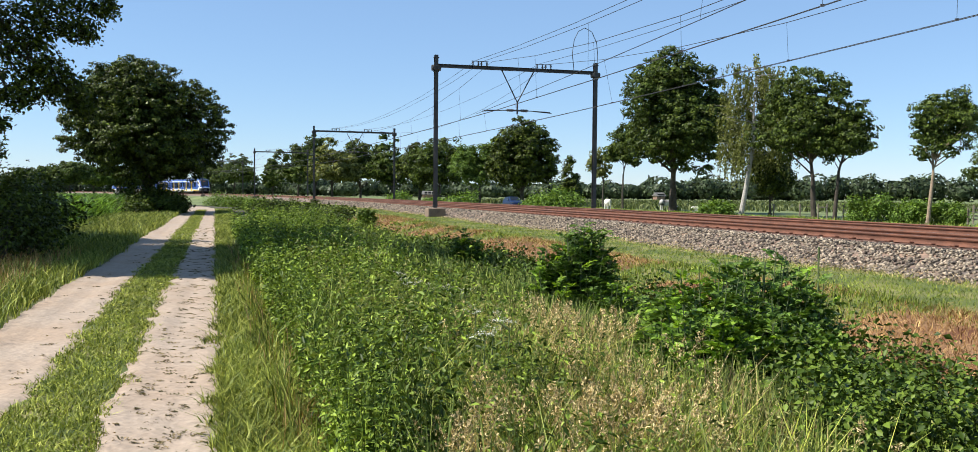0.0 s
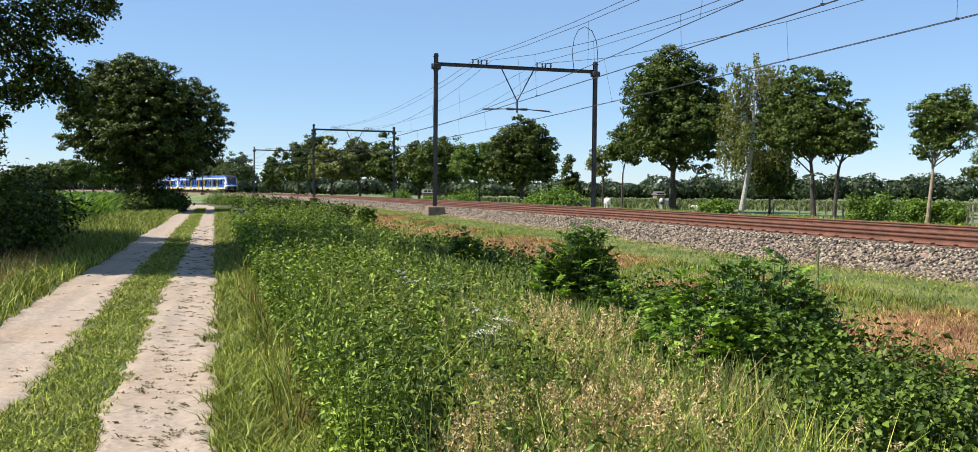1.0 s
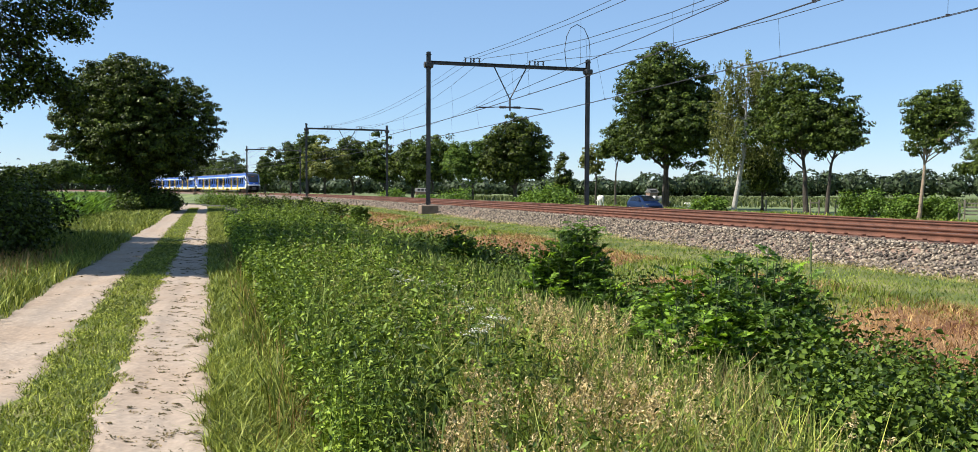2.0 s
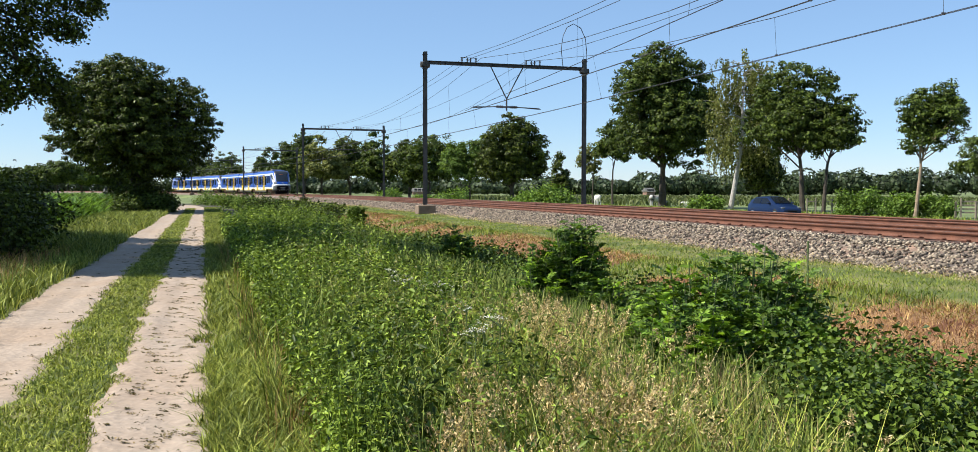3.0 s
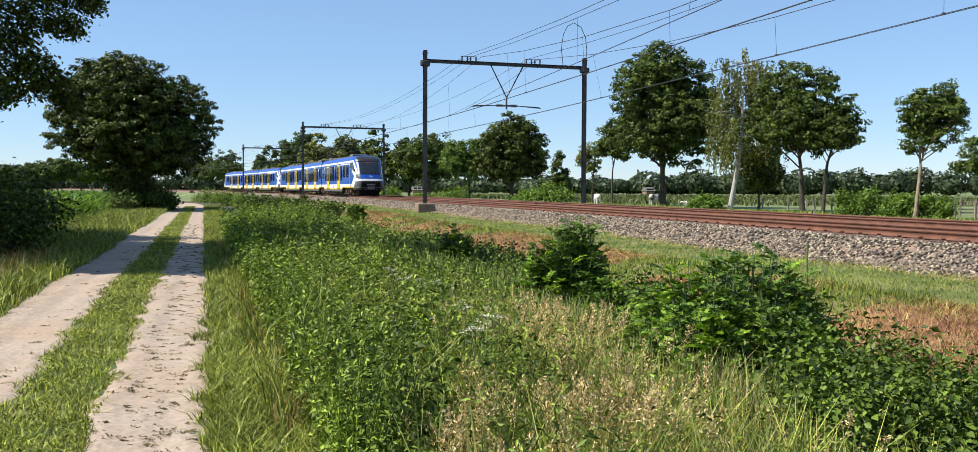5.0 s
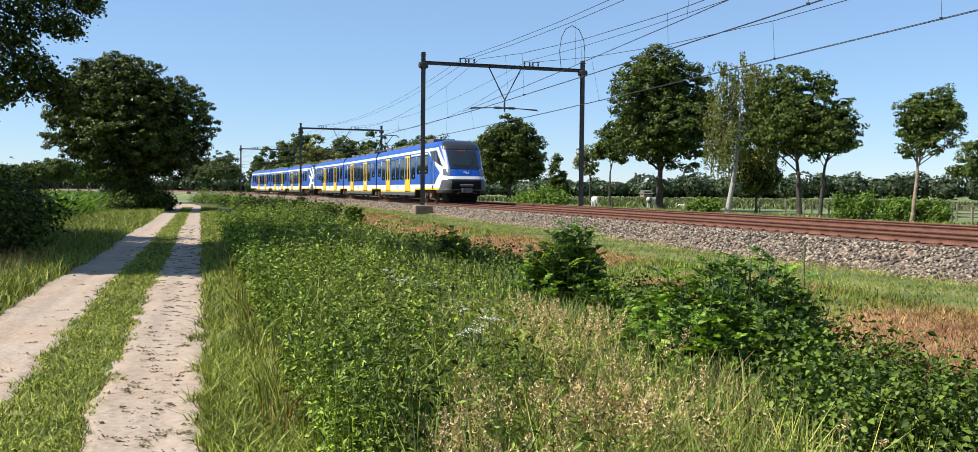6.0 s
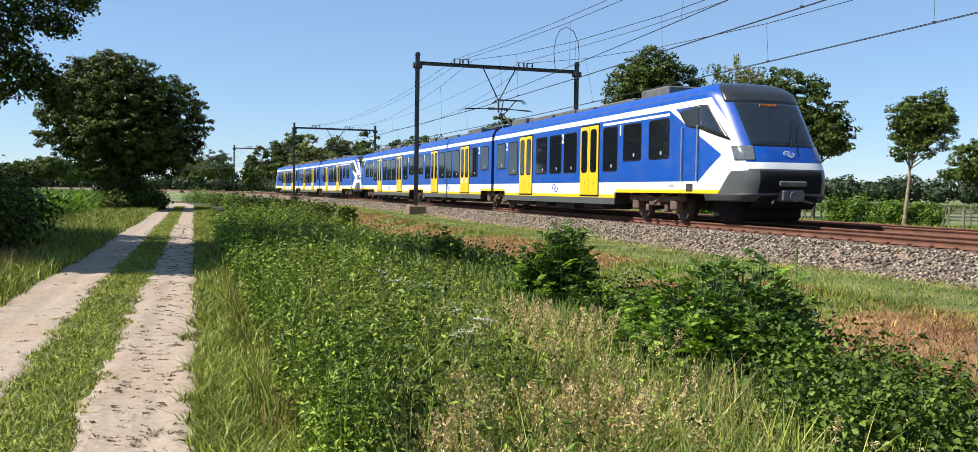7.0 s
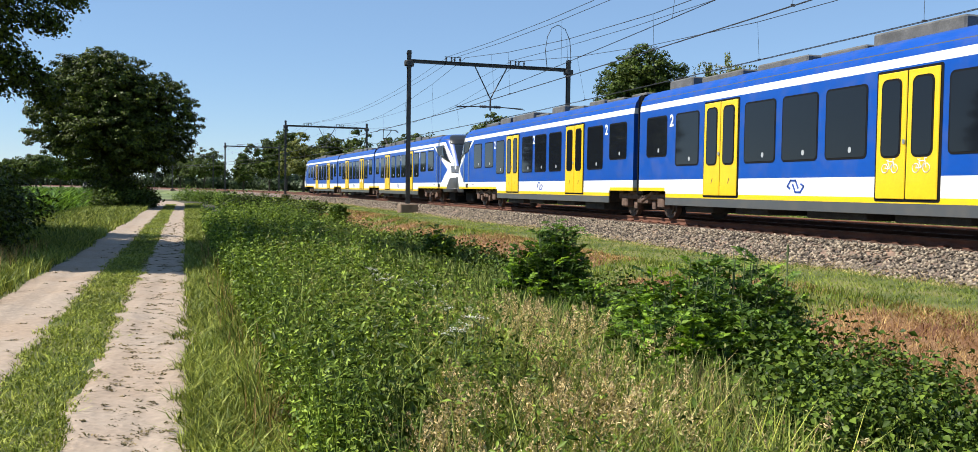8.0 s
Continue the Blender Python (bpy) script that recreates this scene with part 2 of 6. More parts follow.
def build_path():
    """Two wheel ruts of bare pale sand with ragged grassy edges."""
    thing = tagged(empty("sandy_path"), "pale sandy farm track with two bare wheel ruts", "path", kind="structure")
    for u0, half in ((-0.86, 0.52), (0.74, 0.46)):
        rows = np.concatenate([np.arange(-6, 30, 0.12), np.arange(30, 84, 0.6)])
        cols = np.linspace(-1, 1, 13)
        c, r = np.meshgrid(cols, rows)
        wob = np.array([[noise.noise((y * 0.9 + u0 * 31, s * 7.0, 0)) * 0.12 + noise.noise((y * 3.1, s * 9 + u0, 3)) * 0.09 for s in (-1, 1)] for y in rows])
        w = np.where(c < 0, half + wob[:, :1], half + wob[:, 1:])
        x = path_xy(u0 + c * w, r)
        z = ground_z(x, r) + 0.030 - 0.036 * np.abs(c) ** 5 + 0.006 * np.sin(c * 9 + np.sin(r * 0.3) * 2) + 0.005 * np.sin(x * 13 + r * 7) * np.sin(r * 5)
        v = np.stack([x, r, z], -1).reshape(-1, 3)
        nc = len(cols)
        i = (np.arange(len(rows) - 1)[:, None] * nc + np.arange(nc - 1)[None]).reshape(-1, 1)
        linked("wheel_rut", raw("wheel_rut", v, i + [[0, 1, nc + 1, nc]]), M_SAND, thing, smooth=True)
    # the path swings away behind the big tree
    rows = np.linspace(0, 1, 30)
    c, r = np.meshgrid(np.linspace(-1.3, 1.3, 7), rows)
    y = 83 + r * 30
    x = -1.2 - 0.3 * y - 9 * r * r + c
    v = np.stack([x, y, ground_z(x, y) + 0.012], -1).reshape(-1, 3)
    i = (np.arange(29)[:, None] * 7 + np.arange(6)[None]).reshape(-1, 1)
    linked("far_bend", raw("far_bend", v, i + [[0, 1, 8, 7]]), M_SAND, thing, smooth=True)


def build_road():
    y = np.linspace(-60, 420, 200)
    c, r = np.meshgrid(np.array([-2.3, -2.2, 0, 2.2, 2.3]), y)
    x = ROAD_A - 0.3 * r + c
    z = -0.22 + np.where(np.abs(c) > 2.25, 0.0, 0.03) + 0 * r
    i = (np.arange(199)[:, None] * 5 + np.arange(4)[None]).reshape(-1, 1)
    me = raw("road", np.stack([x, r, z], -1).reshape(-1, 3), i + [[0, 1, 6, 5]])
    tagged(linked("road", me, M_ROAD), "narrow asphalt country road beyond the railway", "road", kind="structure")


ROAD_A = 40.0
build_ground()
build_path()
build_road()


# ---- railway ----
RAIL_PROFILE = [(-0.036, 0.16), (-0.036, 0.125), (-0.009, 0.11), (-0.009, 0.03), (-0.075, 0.012), (-0.075, 0.0), (0.075, 0.0), (0.075, 0.012),
                (0.009, 0.03), (0.009, 0.11), (0.036, 0.125), (0.036, 0.16)]


def swept(name, prof, s0, s1, step, off, z, material, parent, closed=True):
    ss = np.arange(s0, s1, step)
    vs = []
    for s in ss:
        p, d = on_track(s, off)
        n = Vector((d.y, -d.x, 0))
        vs += [(p.x + n.x * a, p.y + n.y * a, z + b) for a, b in prof]
    k = len(prof)
    i = (np.arange(len(ss) - 1)[:, None] * k).reshape(-1, 1)
    f = np.concatenate([i + [[j, (j + 1) % k, k + (j + 1) % k, k + j]] for j in range(k if closed else k - 1)])
    return linked(name, raw(name, vs, f), material, parent)


def build_tracks():
    bm = bmesh.new()
    box(bm, -1.27, 1.27, -0.13, 0.13, -0.14, 0.04, 0.02)
    sleeper = bpy.data.meshes.new("sleeper")
    bm.to_mesh(sleeper)
    bm.free()
    sleeper.materials.append(M_SLEEPER)
    bm = bmesh.new()
    for x in (-0.87, -0.63, 0.63, 0.87):
        box(bm, x - 0.06, x + 0.06, -0.08, 0.08, 0.035, 0.085, 0.015)
    clip = bpy.data.meshes.new("rail_clip")
    bm.to_mesh(clip)
    bm.free()
    clip.materials.append(M_RAIL)
    for off, label in ((0.0, "near railway track with rusty rails on sleepers"), (4.0, "far railway track with rusty rails on sleepers")):
        track = tagged(empty("railway_track"), label, "railway track", group="double track", kind="structure")
        for r in (-0.755, 0.755):
            rail = swept("rail", RAIL_PROFILE, -25, 440, 1.0, off + r, RAIL_Z - 0.16, M_RAIL, track)
            swept("rail_head", [(-0.03, 0.1605), (-0.03, 0.163), (0.03, 0.163), (0.03, 0.1605)], -25, 440, 1.0, off + r, RAIL_Z - 0.16, M_RAILTOP, rail)
        for k in range(150):
            p, d = on_track(-10 + k * 0.6, off, RAIL_Z - 0.2)
            m = Matrix.Translation(p) @ pose(0, 0, 0, 0, 0, math.degrees(math.atan2(d.y, d.x)) - 90)
            ob = new("sleeper", sleeper)
            ob.parent, ob.matrix_basis = track, m
            cl = new("rail_clips", clip)
            cl.parent, cl.matrix_basis = ob, Matrix()
        vs, fs = [], []
        for k in range(420):
            p, d = on_track(80 + k * 0.8, off, RAIL_Z - 0.2)
            n = Vector((d.y, -d.x, 0))
            o = len(vs)
            for a, b, c in ((-1, -1, 0), (1, -1, 0), (1, 1, 0), (-1, 1, 0), (-1, -1, 1), (1, -1, 1), (1, 1, 1), (-1, 1, 1)):
                vs.append(p + n * a * 1.27 + d * b * 0.13 + Vector((0, 0, 0.04 if c else -0.1)))
            fs += [[o + 4, o + 5, o + 6, o + 7], [o, o + 1, o + 5, o + 4], [o + 2, o + 3, o + 7, o + 6], [o + 1, o + 2, o + 6, o + 5], [o + 3, o, o + 4, o + 7]]
        tagged(linked("far_sleepers", raw("far_sleepers", vs, fs), M_SLEEPER, track), kind="stuff")


def build_ballast():
    """Loose broken stones on the shoulder and between the sleepers."""
    n1, n2, n3 = 19000, 6500, 5000
    s = np.concatenate([rng.uniform(3, 42, n1), rng.uniform(42, 110, n2), rng.uniform(3, 60, n3)])
    off = np.concatenate([rng.uniform(-2.95, -1.25, n1) + rng.normal(0, 0.05, n1), rng.uniform(-2.95, -1.25, n2), rng.uniform(-1.3, 5.6, n3)])
    y = np.interp(s, TS, TY)
    sl = track_slope(y)
    q = np.sqrt(1 + sl * sl)
    x = track_x(y) + off / q
    y = y - off * sl / q
    z = ground_z(x, y) + rng.uniform(-0.01, 0.03, len(s))
    size = rng.uniform(0.028, 0.058, len(s)) * np.where(s > 42, 1.35, 1.0)
    base = np.array([(1, 0, 0), (-1, 0, 0), (0, 1, 0), (0, -1, 0), (0, 0, 1), (0, 0, -1)], dtype=float)
    tri = np.array([(0, 2, 4), (2, 1, 4), (1, 3, 4), (3, 0, 4), (2, 0, 5), (1, 2, 5), (3, 1, 5), (0, 3, 5)])
    v = base[None] * rng.uniform(0.55, 1.15, (len(s), 6, 1)) + rng.normal(0, 0.16, (len(s), 6, 3))
    a = rng.uniform(0, 6.28, len(s))
    b = rng.uniform(-0.9, 0.9, len(s))
    ca, sa, cb, sb = np.cos(a), np.sin(a), np.cos(b), np.sin(b)
    vx, vy, vz = v[..., 0], v[..., 1], v[..., 2] * 0.75
    vy, vz = vy * cb[:, None] - vz * sb[:, None], vy * sb[:, None] + vz * cb[:, None]
    vx, vy = vx * ca[:, None] - vy * sa[:, None], vx * sa[:, None] + vy * ca[:, None]
    v = np.stack([vx, vy, vz], -1) * size[:, None, None] + np.stack([x, y, z], -1)[:, None]
    f = (np.arange(len(s))[:, None, None] * 6 + tri[None]).reshape(-1, 3)
    tagged(linked("ballast_stones", raw("ballast_stones", v.reshape(-1, 3), f), M_STONE), "grey and rust-brown broken ballast stones along the track", "ballast", kind="stuff")


build_tracks()
build_ballast()

def tube(pts, r, seg=5):
    """One connected tube through points."""
    pts = [Vector(q) for q in pts]
    bm = bmesh.new()
    rings = []
    for k, q in enumerate(pts):
        d = (pts[min(k + 1, len(pts) - 1)] - pts[max(k - 1, 0)]).normalized()
        m = d.to_track_quat("Z", "Y").to_matrix()
        rings.append([bm.verts.new(q + m @ Vector((math.cos(j * 2 * math.pi / seg) * r, math.sin(j * 2 * math.pi / seg) * r, 0))) for j in range(seg)])
    for a, b in zip(rings, rings[1:]):
        for j in range(seg):
            bm.faces.new([a[j], a[(j + 1) % seg], b[(j + 1) % seg], b[j]])
    bm.faces.new(rings[0][::-1])
    bm.faces.new(rings[-1])
    return bm


PORTAL_S = [float(np.interp(yy, TY, TS)) for yy in (52.1, 108.0, 165.5, 222.0, 279.0, 336.0, 393.0)]


def build_portal(s, loop):
    p, d = on_track(s, 0, 0)
    m = Matrix.Translation(p) @ pose(0, 0, 0, 0, 0, math.degrees(math.atan2(d.y, d.x)) - 90)
    th = empty("catenary_portal", m)
    tagged(th, "weathered steel overhead-line portal spanning both tracks", "catenary portal", group="overhead line portals")
    for x, base in ((-3.15, 0.28), (6.45, 0.22)):
        bm = bmesh.new()
        box(bm, x - 0.5, x + 0.5, -0.45, 0.45, base - 0.3, 0.86, 0.05)
        part("concrete_footing", bm, M_CONCRETE, th, "pale concrete footing block")
        bm = bmesh.new()
        for s2 in (-1, 1):
            box(bm, x - 0.1, x + 0.1, s2 * 0.115 - 0.009, s2 * 0.115 + 0.009, 0.85, 9.40)
        box(bm, x - 0.008, x + 0.008, -0.106, 0.106, 0.85, 9.40)
        for z in (1.0, 8.48, 9.25):
            box(bm, x - 0.14, x + 0.14, -0.14, 0.14, z - 0.02, z + 0.02)
        part("mast", bm, M_STEEL, th)
        bm = bmesh.new()
        rod(bm, (x - 0.25, 0, 8.68), (x + 0.25, 0, 8.68), 0.17, seg=10)
        box(bm, x - 0.18, x + 0.18, -0.18, 0.18, 8.55, 8.82, 0.02)
        part("bracket", bm, M_STEEL, th)
    bm = bmesh.new()
    for z in (8.73, 8.90):
        box(bm, -3.1, 6.4, -0.09, 0.09, z - 0.012, z + 0.012)
    box(bm, -3.1, 6.4, -0.008, 0.008, 8.742, 8.888)
    for k in range(11):
        box(bm, -2.9 + k * 0.92, -2.88 + k * 0.92, -0.085, 0.085, 8.743, 8.887)
    part("crossbeam", bm, M_STEEL, th)
    # V-shaped drop bracket that carries both registration arms
    bm = bmesh.new()
    for x in (0.68, 2.62):
        rod(bm, (x, 0, 8.74), (1.64, 0, 6.92), 0.035, seg=6)
    rod(bm, (1.64, 0, 6.97), (1.64, 0, 6.25), 0.05, seg=8)
    part("drop_bracket", bm, M_STEEL, th)
    for s2 in (-1, 1):
        bm = bmesh.new()
        rod(bm, (1.64, 0, 6.46), (1.64 + s2 * 0.65, 0, 6.46), 0.05, seg=8)
        for k in range(4):
            rod(bm, (1.64 + s2 * (0.25 + k * 0.1), 0, 6.46), (1.64 + s2 * (0.29 + k * 0.1), 0, 6.46), 0.085, seg=10)
        part("insulator", bm, M_INSUL, th)
        bm = bmesh.new()
        rod(bm, (1.64 + s2 * 0.6, 0, 6.46), (1.64 + s2 * 2.0, 0, 6.42), 0.024, seg=6)
        rod(bm, (1.64 + s2 * 0.9, 0, 6.44), (1.64 + s2 * 2.1, 0, 6.36), 0.02, seg=6)
        part("registration_arm", bm, M_STEEL, th)
    for x in (-0.86, -0.36, 2.98, 3.5):
        bm = bmesh.new()
        for s2 in (-1, 1):
            rod(bm, (x + s2 * 0.16, 0, 8.91), (x + s2 * 0.16, 0, 9.15), 0.035, seg=8)
            for k in range(2):
                rod(bm, (x + s2 * 0.16, 0, 8.98 + k * 0.08), (x + s2 * 0.16, 0, 9.01 + k * 0.08), 0.06, seg=10)
        box(bm, x - 0.24, x + 0.24, -0.03, 0.03, 9.15, 9.18)
        part("post_insulator", bm, M_INSUL, th)
    if loop:
        pts = [(5.1, 0, 8.85), (4.98, 0, 9.9), (5.1, 0, 10.7), (5.35, 0, 11.2), (5.75, 0, 11.42), (6.2, 0, 11.2), (6.5, 0, 10.6), (6.58, 0, 9.9), (6.55, 0, 8.9)]
        part("cable_loop", tube(pts, 0.022), M_WIRE, th, "thin looped jumper cable")
    return th


for k, s in enumerate(PORTAL_S):
    build_portal(s, k == 0)


def wire(name, pts, r=0.012, parent=None):
    return part(name, tube(pts, r), M_WIRE, parent)


def build_wires():
    stations = [PORTAL_S[0] - 61.0] + PORTAL_S
    for off, hang, height in ((0.0, 0.12, 5.48), (4.0, 3.5, 5.36)):
        line = tagged(empty("overhead_line"), "dark overhead contact wires hung on droppers above a track", "overhead line", group="overhead lines")
        for k, (a, b) in enumerate(zip(stations, stations[1:])):
            n = 8 if k < 2 else 4
            zig = 0.25 if k % 2 else -0.25
            mess, cont = [], []
            for j in range(n + 1):
                q = j / n
                s = a + (b - a) * q
                sag = 4 * q * (1 - q)
                mess.append(on_track(s, hang + (off - hang) * sag, RAIL_Z + 8.26 - 1.72 * sag)[0])
                cont.append(on_track(s, off + zig * (1 - 2 * q), RAIL_Z + height)[0])
            wire("messenger_wire", mess, 0.013 if k < 1 else 0.011, line)
            for s2 in (-0.05, 0.05):
                wire("contact_wire", [c + Vector((s2, 0, s2 * 0.5)) for c in cont], 0.011 if k < 1 else 0.012, line)
            if k < 3:
                for j in range(1, n):
                    wire("dropper", [mess[j], cont[j]], 0.006, line)
                    bm = bmesh.new()
                    c = cont[j]
                    box(bm, c.x - 0.05, c.x + 0.05, c.y - 0.02, c.y + 0.02, c.z - 0.015, c.z + 0.045)
                    part("clamp", bm, M_INSUL, line)
    for off, z in ((-0.86, 9.2), (-0.36, 9.2), (2.98, 9.2)):
        f = tagged(empty("feeder_cable"), "dark feeder cable strung along the portal tops", "cable", group="feeder cables")
        for k, (a, b) in enumerate(zip(stations, stations[1:])):
            pts = [on_track(a + (b - a) * q, off, z - 0.8 * 4 * q * (1 - q))[0] for q in np.linspace(0, 1, 9 if k < 2 else 5)]
            wire("span", pts, 0.012 if k < 1 else 0.010, f)
    # a tensioned wire that leaves the near track sideways at the end of its section
    f = tagged(empty("run_out_wire"), "contact wire running out sideways above the near track", "cable")
    s0 = PORTAL_S[0]
    pts = [on_track(s0 + 3 - q * 58, 0.0 - 1.9 * q, RAIL_Z + 5.52 + 0.75 * q)[0] for q in np.linspace(0, 1, 7)]
    wire("span", pts, 0.014, f)
    for k in range(1, 6):
        top = on_track(s0 + 3 - k / 6 * 58, -0.36 - 0.8 * k / 6, RAIL_Z + 7.55)[0]
        wire("dropper", [pts[k], top], 0.006, f)


build_wires()


# ---- trees ----
M_PALEBARK = mat("tan_bark", (0.252, 0.189, 0.13), 0.9, vary=0.35, scale=3, fine=20, bump=0.8)
L_OAK = leafmat("oak_leaf", (0.03, 0.053, 0.008), (0.078, 0.105, 0.017), 0.14)
# darker than oak_leaf: part of the crowns' and hedge's shade is in this colour
L_DARK = leafmat("dark_leaf", (0.021, 0.034, 0.004), (0.071, 0.092, 0.010), 0.06)
L_LIGHT = leafmat("fresh_leaf", (0.067, 0.116, 0.020), (0.116, 0.170, 0.036), 0.3)
L_OLIVE = leafmat("olive_leaf", (0.101, 0.117, 0.031), (0.168, 0.176, 0.058), 0.3)
# greyer, bluer green: the distance haze is mixed into the leaf colour
L_WOODS = leafmat("hazy_far_leaf", (0.035, 0.053, 0.025), (0.058, 0.078, 0.037), 0.08)
L_BUSH = leafmat("bright_bush_leaf", (0.078, 0.14, 0.023), (0.133, 0.203, 0.039), 0.3)


def limb(bm, a, b, r0, r1, seg=7, bend=0.06):
    a, b = Vector(a), Vector(b)
    q = a.lerp(b, 0.5) + Vector(rng.normal(0, bend, 3)) * (b - a).length
    rod(bm, a, q, r0, (r0 + r1) / 2, seg)
    rod(bm, q, b, (r0 + r1) / 2, r1, seg)


def crown_clumps(base, H, R, z0, n, lobes, flat, core=0.66):
    """Clump centres and outward directions on a lumpy crown."""
    d = unit(rng.normal(size=(lobes, 3)))
    d[:, 2] = d[:, 2] * 0.8 + 0.1
    lr = rng.uniform(0.34, 0.5, lobes)
    lc = d * (1.0 - lr)[:, None] * rng.uniform(0.85, 1.9 - core * 1.0, lobes)[:, None]
    lc = np.concatenate([lc, np.zeros((1, 3))])
    lr = np.append(lr, core)
    pick = rng.choice(lobes + 1, n, p=lr ** 2 / (lr ** 2).sum())
    dirs = unit(rng.normal(size=(n, 3)))
    rad = lr[pick] * rng.uniform(0.12, 1.0, n) ** 0.33
    p = lc[pick] + dirs * rad[:, None]
    keep = (dirs[:, 2] > -0.75)
    p, dirs = p[keep], dirs[keep]
    low = np.clip(-p[:, 2], 0, 0.98)
    p[:, :2] *= (1 / np.sqrt(1 - low ** 2) ** flat)[:, None]
    zc, up, down = z0 + (H - z0) * 0.42, (H - z0) * 0.58, (H - z0) * 0.42

    def out(q):
        return np.stack([base[0] + q[:, 0] * R, base[1] + q[:, 1] * R, base[2] + zc + np.where(q[:, 2] > 0, q[:, 2] * up, q[:, 2] * down)], -1)

    return out(p), dirs, out(lc)


def tree(name, x, y, H, R, z0, leaf_mat, label, clumps=700, per=14, leaf=0.24, spread=0.34, trunk_r=None, lobes=16, flat=0.1, bark=None, shape=0.0, lean=(0, 0), group="roadside trees",
         category="tree", core=0.66):
    base = np.array([x, y, float(ground_z(x, y))])
    th = tagged(empty(name), label, category, group=group)
    clumps, per = int(clumps * 0.8), int(per * 3.2)
    top = base + np.array([lean[0], lean[1], 0])
    c, out, lc = crown_clumps(top, H, R, z0, clumps, lobes, flat, core)
    if shape:  # draw the crown in towards its top
        k = 1 - shape * np.clip((c[:, 2] - base[2] - z0) / (H - z0), 0, 1) ** 1.5
        c[:, :2] = top[:2] + (c[:, :2] - top[:2]) * k[:, None]
    m = len(c)
    leaf = leaf * 1.14
    tuft = unit(rng.normal(size=(m * per, 3))) * rng.uniform(0.2, 1, (m * per, 1)) ** 0.5
    grow = np.repeat(rng.uniform(0.7, 1.3, m), per)[:, None]
    cc = np.repeat(c, per, 0) + tuft * grow * np.array([spread, spread, spread * 0.55]) * 1.55
    oo = np.repeat(out, per, 0)
    nrm = oo * 0.3 + tuft * 0.6 + np.array([0, 0, 0.35]) + rng.normal(0, 0.35, cc.shape)
    ax = oo + rng.normal(0, 0.8, cc.shape) + np.array([0, 0, -0.4])
    size = leaf * 0.86 * rng.uniform(0.65, 1.3, len(cc))
    v, f = small_leaves(cc, nrm, ax, size, size * 0.72)
    linked("crown", raw("crown", v, f), leaf_mat, th)
    bm = bmesh.new()
    tr = trunk_r or R * 0.055
    fork = Vector(base) + Vector((lean[0] * 0.3, lean[1] * 0.3, z0 * 0.88 + (H - z0) * 0.06))
    limb(bm, base - np.array([0, 0, 0.15]), fork, tr * 1.15, tr * 0.7, 10, 0.015)
    rod(bm, Vector(base) - Vector((0, 0, 0.1)), Vector(base) + Vector((0, 0, 0.35)), tr * 1.6, tr * 1.1, 10)
    limb(bm, fork, top + np.array([0, 0, z0 + (H - z0) * 0.8]), tr * 0.65, tr * 0.12, 7)
    stem = Vector(top + np.array([0, 0, z0 + (H - z0) * 0.8]))
    for q in lc[:lobes]:
        s = fork.lerp(stem, rng.uniform(0.0, 0.45))
        limb(bm, s, q, tr * 0.3, tr * 0.08, 6, 0.1)
    for q in c[rng.choice(m, min(m, 40), replace=False)]:
        k = np.argmin(((lc[:lobes] - q) ** 2).sum(1))
        limb(bm, lc[k], q, tr * 0.10, tr * 0.03, 5)
    part("trunk", bm, bark or M_BARK, th)
    return th


def birch(x, y, H, R, label):
    """Birch with a slender pale trunk and hanging strands of small leaves."""
    base = np.array([x, y, float(ground_z(x, y))])
    th = tagged(empty("birch_tree"), label, "tree", group="roadside trees")
    bm = bmesh.new()
    mid = base + np.array([1.1, 0.2, H * 0.45])
    limb(bm, base - np.array([0, 0, 0.1]), mid, 0.26, 0.16, 10, 0.01)
    limb(bm, mid, base + np.array([1.25, 0.3, H * 0.84]), 0.15, 0.03, 8, 0.02)
    cs = []
    for k in range(110):
        q = rng.uniform(0, 1)
        h = H * (0.36 + 0.62 * q)
        a = rng.uniform(0, 6.28)
        s = np.array([base[0] + 1.0 + 0.3 * q, base[1] + 0.2, base[2] + h * 0.93])
        r = R * (1 - 0.35 * q ** 2) * rng.uniform(0.55, 1.0)
        e = s + np.array([math.cos(a) * r, math.sin(a) * r, rng.uniform(0.1, 0.9)])
        limb(bm, s, e, 0.035, 0.008, 5)
        for j in range(10 if q < 0.5 else 6):
            p = s + (e - s) * rng.uniform(0.35, 1.05)
            ln = rng.uniform(0.9, 3.0) * (1.1 - 0.5 * q)
            t = np.linspace(0, 1, 22)[:, None]
            cs.append(p + np.array([rng.normal(0, 0.12), rng.normal(0, 0.12), 0]) + t * np.array([rng.normal(0, 0.25), rng.normal(0, 0.25), -ln]) + rng.normal(0, 0.07, (22, 3)))
    part("trunk", bm, M_BIRCH, th, "white peeling birch trunk")
    cc = np.concatenate(cs)
    nrm = rng.normal(0, 1, cc.shape) + np.array([-0.3, -0.3, 0.2])
    ax = rng.normal(0, 0.4, cc.shape) + np.array([0, 0, -1.0])
    size = rng.uniform(0.17, 0.29, len(cc))
    v, f = leaves(cc, nrm, ax, size, size * 0.6)
    linked("crown", raw("crown", v, f), L_OLIVE, th)


